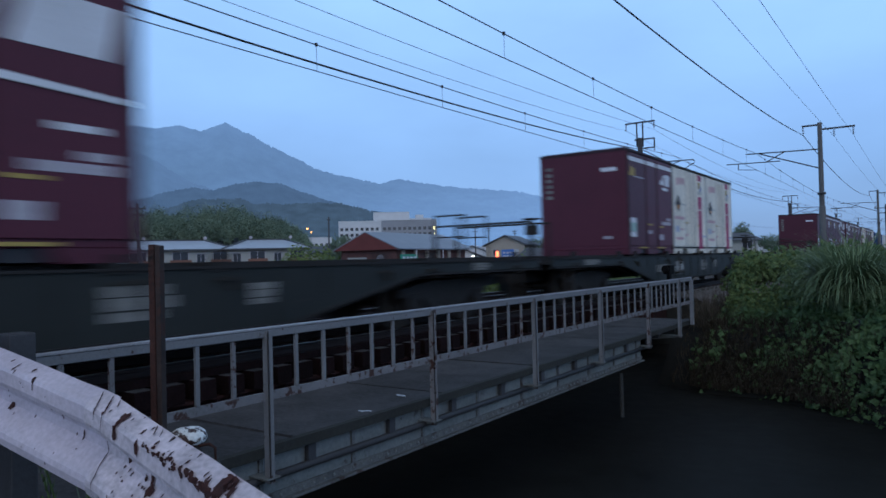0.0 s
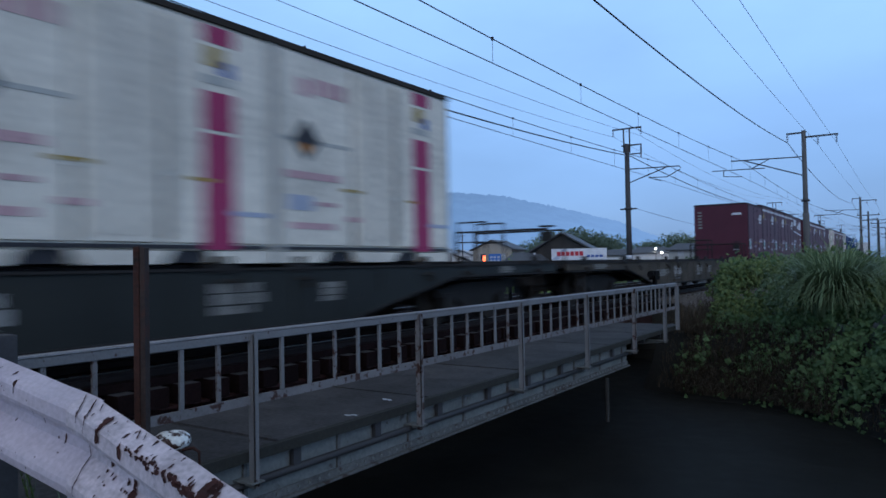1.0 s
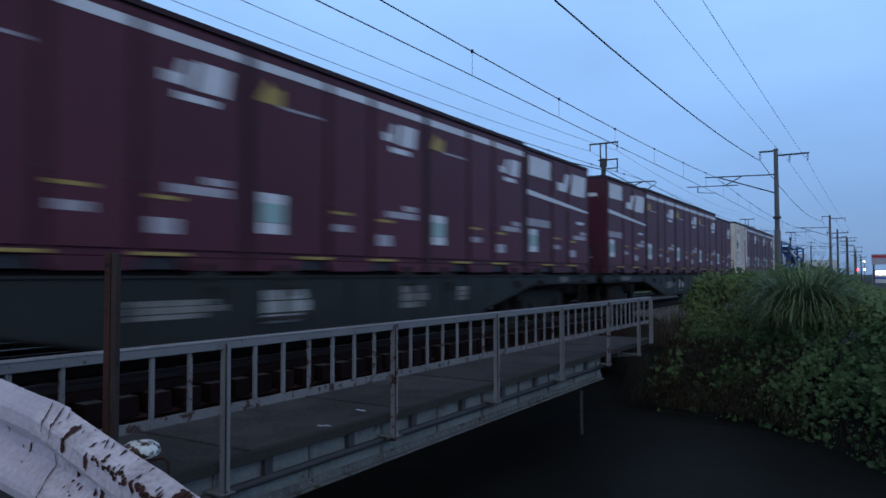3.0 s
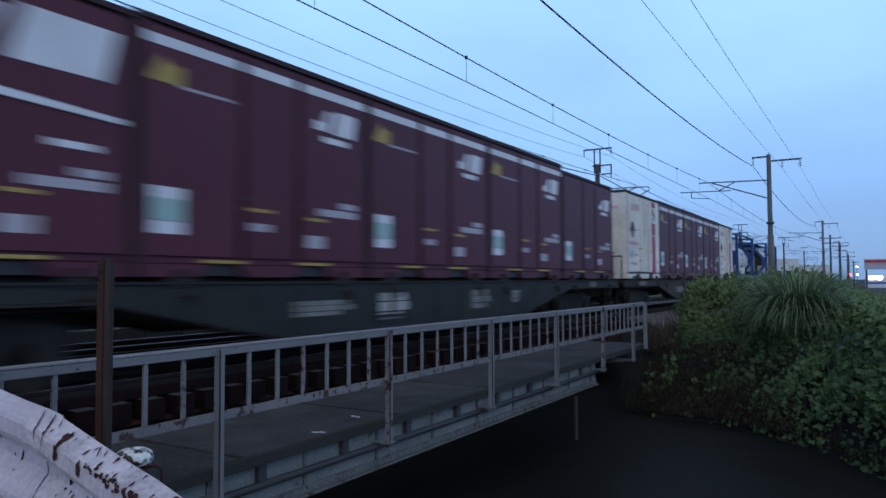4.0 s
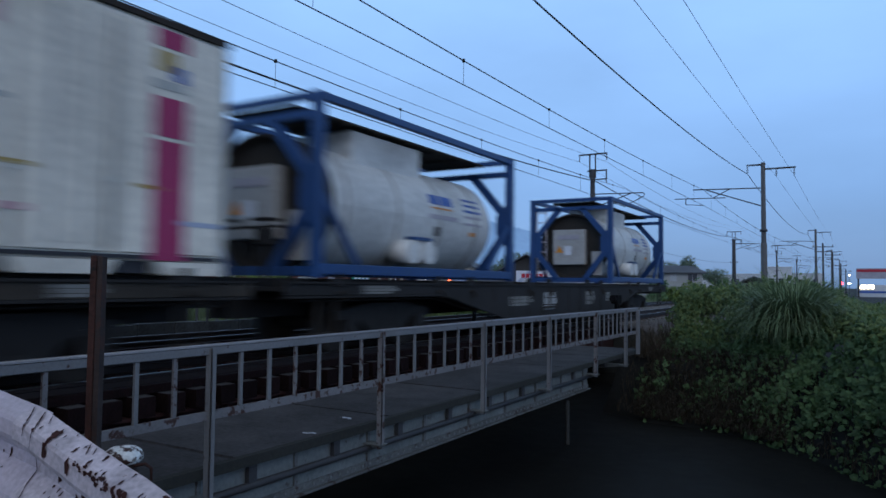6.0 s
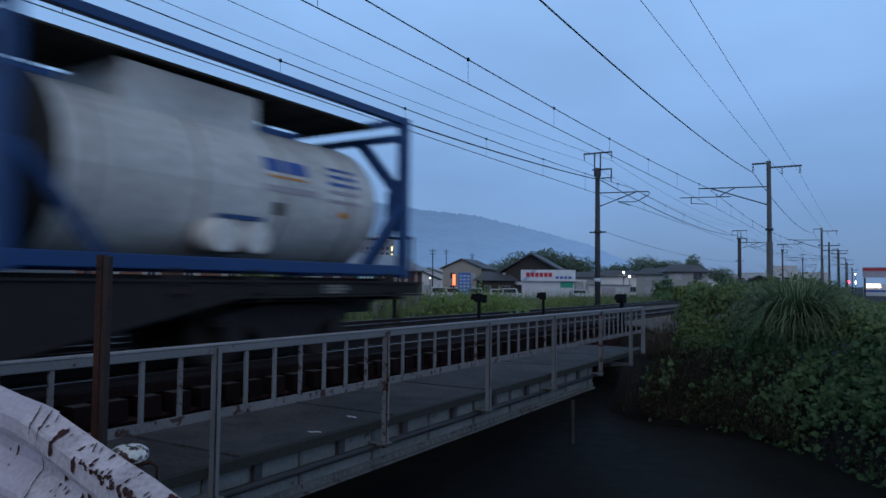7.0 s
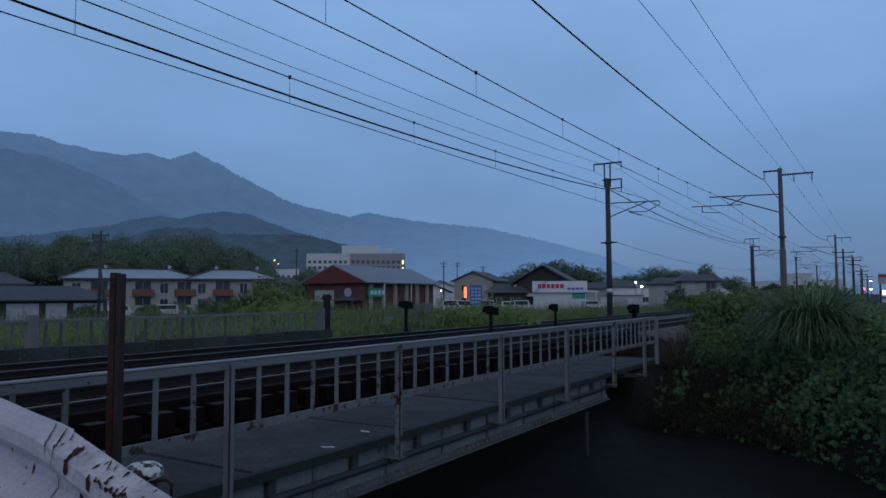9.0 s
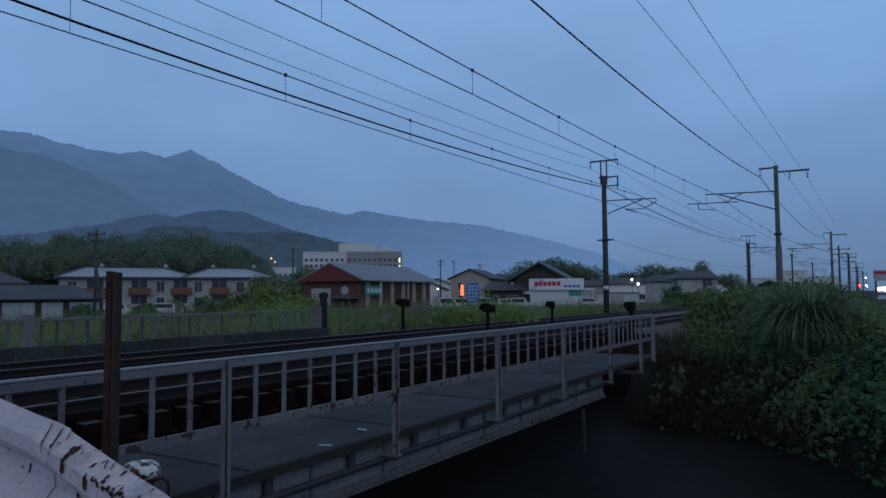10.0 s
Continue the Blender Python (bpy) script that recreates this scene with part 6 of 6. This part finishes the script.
def apartment(bearing, dist, turn, w, label):
    a = thing("apartment_house", facing(bearing, dist, turn), label, "apartment house", "apartment houses")
    part("wall", box(-w / 2, w / 2, 0, 8, 0, 5.3), PLASTER, a)
    roof_hip(a, -w / 2 - 0.7, w / 2 + 0.7, -0.8, 8.7, 5.35, 1.5, PANEL_ROOF, 4.0)
    z0, z1, m, e, r = 5.37, 6.9, 3.95, w / 2 + 0.7, w / 2 + 0.7 - 4.0
    for s in (-1, 1):
        for y in (-0.8, 8.7):
            part("hip_ridge", Shape().bar((s * e, y, z0), (s * r, m, z1), 0.35, 0.16), TILE_ROOF, a, "dark hip ridge tiles")
    part("ridge", Shape().bar((-r, m, z1), (r, m, z1), 0.35, 0.18), TILE_ROOF, a)
    part("eaves", Shape().box(-e, e, -0.86, -0.8, 5.15, 5.36), TILE_ROOF, a, "dark eaves gutter")
    n = int(w / 2.9)
    for k in range(n):
        x = -w / 2 + (k + 0.5) * w / n
        for z in (0.7, 3.1):
            if k % 2 == 0:
                window(a, x, z, 1.1, 1.5, 0.0)
            else:
                b = part("balcony", box(x - 1.5, x + 1.5, -1.0, -0.004, z - 0.45, z + 0.6), ORANGE_WALL if z > 2 else PLASTER_BEIGE, a, "boarded balcony front")
                window(a, x, z + 0.1, 2.2, 1.7, 0.0)
    for x in (-w * 0.2, w * 0.3):
        part("dish", Shape().rod((x, 1.5, 6.4), (x, 1.5, 7.3), 0.03).rod((x, 1.4, 7.1), (x, 1.3, 7.13), 0.24, 14, 0.27), MARK_PALE, a, "white satellite dish")
    return a


apartment(55.7, 116, 6, 18.0, "long two-storey apartment house with a pale panelled roof")
apartment(48.5, 117, 4, 12.6, "two-storey apartment house with pale roof and orange balconies")


def old_house(bearing, dist, turn, w, d, h, rise, roof, wall, label, gable=False, storeys=1, wide=1.0):
    a = thing("house", facing(bearing, dist, turn), label, "house", "houses behind the railway")
    part("wall", box(-w / 2, w / 2, 0, d, -0.3, h), wall, a)
    if gable:
        part("gable", Shape().prism([(-w / 2, h), (w / 2, h), (0, h + rise - 0.08)], "y", 0.0, d), wall, a)
        roof_gable(a, -w / 2 - 0.7, w / 2 + 0.7, -0.6, d + 0.6, h - 0.12, rise, roof, "y")
    else:
        roof_hip(a, -w / 2 - 0.7, w / 2 + 0.7, -0.7, d + 0.7, h + 0.15, rise, roof, min(w * 0.25, 2.5))
    n = max(2, int(w / 3.5)) if wide == 1.0 else 6
    for s in range(storeys):
        for k in range(n):
            window(a, -w / 2 + (k + 0.5) * w / n, 0.8 - 0.5 * (wide > 1) + 2.7 * s, (1.5 if k % 2 else 1.0) * wide, 1.2 + 0.4 * (wide > 1), 0.0, CURTAIN if (k * 7 + int(w)) % 3 == 0 or (wide > 1 and k % 2) else None)
    return a


old_house(63.7, 78, 6, 17, 8, 2.2, 1.35, TILE_ROOF, DARK_WOOD, "old low house with a broad grey tiled roof and wide windows", wide=1.7)
old_house(29.5, 150, -18, 8.6, 10, 5.6, 2.1, TILE_ROOF, PLASTER_BEIGE, "beige two-storey house with a gabled tiled roof", True, 2)
old_house(33.0, 140, 20, 8, 7, 3.2, 1.8, TILE_ROOF, WHITE_WALL, "low tiled house beside a utility pole", True)
old_house(26.7, 138, 5, 7, 7, 3.0, 1.6, TILE_ROOF, DARK_WOOD, "dark low house with a tiled roof")
old_house(32.2, 175, 10, 8, 7, 4.5, 1.8, METAL_ROOF, WHITE_WALL, "white house further back", True)
old_house(11.9, 130, 10, 6.5, 7, 4.8, 1.3, TILE_ROOF, PLASTER, "grey two-storey house near the line", False, 2)
old_house(14.0, 148, 0, 9, 7, 4.6, 1.3, TILE_ROOF, PLASTER, "grey house with a hipped roof", False, 2)
old_house(16.8, 175, 12, 10, 8, 4.4, 1.5, TILE_ROOF, WHITE_WALL, "pale house among trees", False, 1)
old_house(18.9, 190, 5, 12, 8, 4.2, 1.5, TILE_ROOF, PLASTER, "distant house with tiled roof", False, 1)
old_house(6.9, 120, 0, 5, 6, 2.8, 1.4, TILE_ROOF, DARK_WOOD, "dark shed with a pitched roof near the masts", True)
old_house(68.5, 95, 0, 20, 8, 4.0, 1.4, TILE_ROOF, PLASTER, "grey house at the field edge")
old_house(44.9, 135, 0, 14, 8, 4.6, 1.4, TILE_ROOF, PLASTER, "grey tiled house behind the apartments")

rest = thing("restaurant", facing(40.6, 105, -36), "single-storey brick restaurant with a red gable and grey roof", "restaurant")
part("wall", box(-5.0, 5.0, 0, 21, 0, 4.4), BRICK_WALL, rest)
part("gable", Shape().prism([(-5.9, 4.42), (5.9, 4.42), (0, 7.0)], "y", -0.8, -0.6), RED_BOARD, rest, "dull red boarded gable")
roof_gable(rest, -6.0, 6.0, -0.8, 22, 4.42, 2.62, METAL_ROOF, "y", 0.15)
for k in range(6):
    part("pilaster", box(5.002, 5.25, 1.2 + k * 3.4, 2.0 + k * 3.4, 0, 4.3), PLASTER_BEIGE, rest)
part("downpipe", Shape().rod((5.9, 4, 0), (5.9, 4, 4.4), 0.06).rod((5.9, 12, 0), (5.9, 12, 4.4), 0.06), MARK_WHITE, rest)
part("round_window", Shape().rod((2.2, -0.06, 3.1), (2.2, -0.004, 3.1), 0.65, 20), MARK_PALE, rest)
part("porch", Shape().prism([(0.3, 1.9), (4.9, 1.9), (2.6, 2.5)], "y", -1.8, -0.004), TILE_ROOF, rest)
part("shutter", box(-3.8, -0.3, -0.06, -0.004, 0, 3.4), PLASTER, rest)
part("sign", box(5.3, 5.5, 0.5, 5.0, 2.4, 3.7), SIGN_GREEN, rest, "green sign with unreadable pale characters")
for k in range(4):
    part("sign_character", box(5.502, 5.52, 0.9 + k * 1.0, 1.6 + k * 1.0, 2.75, 3.35), MARK_WHITE, rest)

shop = thing("car_dealer", facing(22.6, 126, -4), "white flat-roofed car showroom with a long roof sign", "shop")
part("wall", box(-4.6, 4.6, 0, 9, 0, 3.2), WHITE_WALL, shop)
board = part("sign_board", box(-4.7, 4.8, -0.6, -0.2, 3.05, 5.0), MARK_WHITE, shop, "white roof sign with red block lettering")
for k in range(6):
    part("sign_block", Shape().prism([(-3.75 + k * 0.78, 3.75), (-3.12 + k * 0.78, 3.75), (-3.12 + k * 0.78, 4.5), (-3.75 + k * 0.78, 4.5)], "y", -0.64, -0.602), SIGN_RED, board)
part("sign_slash", Shape().prism([(-4.6, 3.1), (-3.6, 3.1), (-1.9, 4.95), (-2.6, 4.95)], "y", -0.625, -0.603), MARK_BLUE, board)
for k in range(4):
    part("sign_block", box(1.4 + k * 0.72, 1.95 + k * 0.72, -0.64, -0.602, 3.45, 3.85), LOGO_BLUE, board)
part("window_band", box(2.2, 4.4, -0.05, -0.004, 1.9, 2.9), SIGN_GREEN, shop)
part("canopy", box(4.6, 6.6, -0.5, 6, 3.0, 3.3), WHITE_WALL, shop)
part("side_post", box(6.2, 6.4, -0.4, -0.2, 0, 3.0), WHITE_WALL, shop)
hall = thing("temple_hall", facing(23.9, 140, -10), "dark hall with a broad tiled gable roof", "house")
part("wall", box(-5, 5, 0, 10, 0, 5.0), DARK_WOOD, hall)
part("gable", Shape().prism([(-5.4, 5.0), (5.4, 5.0), (0, 8.2)], "y", 0.0, 0.2), DARK_WOOD, hall)
roof_gable(hall, -6.4, 6.4, -1.2, 11, 4.7, 3.6, TILE_ROOF, "y", 0.25)
part("white_post", box(-5.6, -5.2, -0.6, -0.2, 0, 4.6), MARK_WHITE, hall)
part("white_fascia", box(-5.1, -1.6, -0.5, -0.25, 2.3, 2.9), MARK_WHITE, hall)

low = thing("storage_hall", facing(17.8, 150, 0), "low white storage building beside the line", "building")
part("wall", box(-4.2, 4.2, 0, 6, 0, 2.3), WHITE_WALL, low)
part("roof", box(-4.5, 4.5, -0.3, 6.3, 2.3, 2.55), METAL_ROOF, low)
part("door", box(-1.5, 1.2, -0.05, -0.004, 0, 1.9), MARK_PALE, low)

HOSPITAL_WALL = material("hospital_cladding", (0.27, 0.28, 0.30), 0.8, vary=0.15, grain=2, stain=0.2)
hosp = thing("hospital", pose(*polar(38.6, 450, 9.3), 0, 0, 38.6), "large pale hospital building with rows of windows, some lit", "hospital")
for x0, x1, z1, wing in ((-34, -7, 17.5, "west_wing"), (-7, 25, 18.5, "main_wing")):
    b = part("wall", box(x0, x1, 0, 14, -8, z1), HOSPITAL_WALL if wing == "main_wing" else WHITE_WALL, hosp)
    part("parapet", box(x0, x1, -0.3, 14, z1 + 0.004, z1 + 1.0), WHITE_WALL, b)
    for r in range(5):
        for k in range(int((x1 - x0) / 3.2)):
            x = x0 + 1.0 + k * 3.2
            part("window", box(x, x + 1.9, -0.12, -0.004, -2.5 + r * 3.7, -0.6 + r * 3.7), GLASS, b)
part("roof_house", box(-12, 11, 3, 11, 18.6, 24.0), WHITE_WALL, hosp)
part("roof_house", box(15, 20, 3, 9, 18.6, 22.0), WHITE_WALL, hosp)
part("stair_tower", box(25.02, 28.2, 0, 8, -8, 18.8), HOSPITAL_WALL, hosp)
for r in range(4):
    part("stair_light", box(26.2, 27.0, -0.2, -0.02, -2 + r * 4.6, 0.6 + r * 4.6), glow("stair_glow", (1.0, 0.9, 0.45), 1.6), hosp)
# White walls and roofs: haze over these far blocks is lightened into the paint.
for b, d, w, h in ((45.2, 420, 26, 17), (6.5, 310, 20, 6.5), (9.3, 330, 24, 6.0), (5.2, 280, 8, 8.5), (3.9, 300, 16, 6.5), (32.9, 330, 14, 8), (30.4, 300, 12, 7), (10.4, 240, 16, 5.0)):
    f = thing("apartment_block", facing(b, d), "distant pale block of flats in evening haze", "apartment block", "distant blocks")
    part("wall", box(-w / 2, w / 2, 0, 9, 0, h + 1), WHITE_WALL, f)
    part("roof", box(-w / 2 - 0.2, w / 2 + 0.2, -0.2, 9.2, h + 1.004, h + 1.4), WHITE_WALL, f)
    for r in range(int(h / 3)):
        for k in range(int(w / 3)):
            part("window", box(-w / 2 + 0.8 + 3 * k, -w / 2 + 2.4 + 3 * k, -0.1, -0.004, 1.3 + 3 * r, 2.7 + 3 * r), GLASS, f)

# ---- signs, lights, poles, cars beyond the railway ----
sg = thing("price_sign", facing(29.3, 108, 0), "tall blue roadside sign with rows of pale characters", "sign")
part("board", box(-0.95, 0.95, 0, 0.3, 0.6, 4.1), SIGN_BLUE, sg)
for r in range(6):
    for k in range(3):
        part("sign_character", box(-0.75 + k * 0.55, -0.35 + k * 0.55, -0.02, -0.004, 0.85 + r * 0.52, 1.15 + r * 0.52), MARK_BLUE, sg)
part("leg", Shape().box(-0.9, -0.75, 0.05, 0.25, -0.5, 0.6).box(0.75, 0.9, 0.05, 0.25, -0.5, 0.6), MARK_WHITE, sg)
ds = thing("display_sign", facing(30.15, 112, 0), "glowing orange-red upright display beside the blue sign", "sign")
part("display", box(-0.2, 0.2, 0, 0.2, 2.2, 3.9), LAMP_ORANGE, ds)
part("leg", box(-0.1, 0.1, 0.05, 0.2, -0.3, 2.2), DARK_STEEL, ds)


def street_lamp(bearing, dist, z, size, mat, label):
    p = polar(bearing, dist, PLAIN_Z)
    t = thing("street_lamp", pose(p.x, p.y, PLAIN_Z), label, "street lamp", "lights in the distance")
    h = z - PLAIN_Z
    part("pole", Shape().rod((0, 0, -0.2), (0, 0, h), 0.07, 8), DARK_STEEL, t)
    head = Shape()
    head.sheet([[(size * r * math.cos(a), size * r * math.sin(a), h + size * zz) for a in np.linspace(0, 2 * math.pi, 13)] for r, zz in ((0.02, -1), (0.7, -0.7), (1, 0), (0.7, 0.7), (0.02, 1))])
    part("lamp", head, mat, t)


for b, d, z, s, m, n in ((16.25, 170, 2.9, 0.24, LAMP_WHITE, "white lamp shining by the houses"), (15.35, 170, 3.2, 0.25, LAMP_WHITE, "bright white floodlight between dark trees"), (15.0, 170, 3.25, 0.24, LAMP_WHITE, "bright white floodlight between dark trees"), (16.7, 175, 4.0, 0.22, LAMP_WHITE, "small white lamp in the distance"), (1.2, 230, 2.4, 0.42, LAMP_RED, "red traffic signal far down the road"), (0.75, 230, 4.6, 0.2, LAMP_WARM, "small yellow lamp down the road"), (0.75, 230, 2.3, 0.25, LAMP_WHITE, "small white lamp in the distance"), (45.4, 400, 21, 0.42, LAMP_SODIUM, "warm lamp on the hillside"), (45.1, 390, 18.5, 0.35, LAMP_SODIUM, "warm lamp on the hillside"), (32.1, 138, 1.9, 0.12, LAMP_WHITE, "small white lamp on a pole"), (33.9, 260, 8, 0.18, LAMP_WHITE, "small white lamp in the distance")):
    street_lamp(b, d, z, s, m, n)

store = thing("store_front", facing(-0.5, 160, 0), "roadside shop with a bright sign and lit windows", "shop")
part("wall", box(-2.2, 6, 0, 8, 0, 3.2), WHITE_WALL, store)
part("sign", box(-2.3, 3.5, -0.3, -0.05, 4.4, 6.4), MARK_PALE, store)
part("sign_band", box(-2.2, 3.4, -0.34, -0.302, 5.7, 6.2), SIGN_RED, store)
part("leg", box(-2.1, -1.8, -0.25, -0.06, 0, 4.4), DARK_STEEL, store)
part("lit_window", box(-1.6, 0.6, -0.08, -0.004, 2.5, 3.1), LAMP_WARM, store)
part("blue_band", box(-1.9, 3.0, -0.08, -0.004, 1.6, 2.0), LOGO_BLUE, store)


def utility_pole(bearing, dist, top, lean, label, arm=1.4):
    p = polar(bearing, dist, PLAIN_Z)
    t = thing("utility_pole", pose(p.x, p.y, PLAIN_Z, 0, lean, bearing), label, "utility pole", "utility poles")
    h = top - PLAIN_Z
    part("pole", Shape().rod((0, 0, -0.3), (0, 0, h), 0.15, 10, 0.1), POLE_STEEL, t)
    part("cross_arm", box(-arm / 2, arm / 2, -0.05, 0.05, h - 0.5, h - 0.4), POLE_STEEL, t)
    part("cross_arm", box(-arm * 0.4, arm * 0.4, -0.05, 0.05, h - 1.1, h - 1.0), POLE_STEEL, t)
    for k in (-0.45, 0, 0.45):
        part("insulator", Shape().rod((k * arm, 0, h - 0.4), (k * arm, 0, h - 0.2), 0.05, 8), INSULATOR, t)


utility_pole(57.9, 70, 7.0, 0, "dark utility pole in the field")
utility_pole(57.3, 69, 5.4, -8, "leaning dark pole propped beside the other", 0.6)
utility_pole(43.7, 110, 8.3, 0, "single dark pole beside the restaurant", 0.5)
utility_pole(31.9, 140, 7.8, 0, "utility pole beside the tiled house")
utility_pole(30.8, 190, 10.0, 0, "utility pole among the roofs")
utility_pole(28.7, 190, 9.0, 0, "utility pole behind the beige house")
utility_pole(63.0, 120, 8.5, 0, "thin utility pole by the woods")
utility_pole(2.35, 100, 6.6, 0, "pole with a transformer frame along the line", 2.4)
utility_pole(1.75, 118, 6.3, 0, "dark pole along the line", 2.0)
utility_pole(1.25, 150, 5.6, 0, "dark pole along the line", 2.0)
utility_pole(0.95, 170, 5.0, 0, "dark pole along the line", 2.0)


def car(bearing, dist, turn, length, tall, label):
    c = thing("car", facing(bearing, dist, turn), label, "car", "parked cars")
    l = length / 2
    part("body", Shape().prism([(-l, 0.35), (l, 0.35), (l, 0.85), (l * 0.9, 0.95), (l * 0.55, 1.0), (l * 0.35, tall), (-l * 0.92, tall), (-l, 0.95)], "y", -0.8, 0.8), WHITE_WALL, c, "", None, 0.06)
    part("side_glass", box(-l * 0.85, l * 0.3, -0.815, -0.803, 1.02, tall - 0.12), GLASS, c)
    for x in (-l * 0.62, l * 0.62):
        w = part("wheel", Shape().rod((x, -0.82, 0.31), (x, -0.6, 0.31), 0.31, 16), MARK_BLACK, c)
        part("rim", Shape().rod((x, -0.83, 0.31), (x, -0.822, 0.31), 0.18, 12), MARK_PALE, w)
        part("wheel", Shape().rod((x, 0.6, 0.31), (x, 0.82, 0.31), 0.31, 16), MARK_BLACK, c)


for b, d, t, l, h, n in ((31.2, 112, 10, 3.6, 1.85, "white van parked by the beige house"), (29.9, 116, 4, 4.2, 1.75, "white car parked behind the blue sign"), (28.2, 112, 0, 3.4, 1.8, "white small van parked in the yard"), (26.4, 116, 5, 3.4, 1.6, "white car parked beside the showroom"), (25.4, 114, 0, 3.4, 1.75, "pale small van parked beside the showroom"), (20.0, 122, 20, 3.6, 1.6, "car parked under the showroom canopy"), (53.0, 95, 5, 3.6, 1.6, "white car parked before the apartments"), (56.3, 92, 0, 3.4, 1.6, "white car half hidden in the reeds"), (47.6, 100, 8, 4.0, 1.6, "car parked before the apartments")):
    car(b, d, t, l, h, n)

motions()
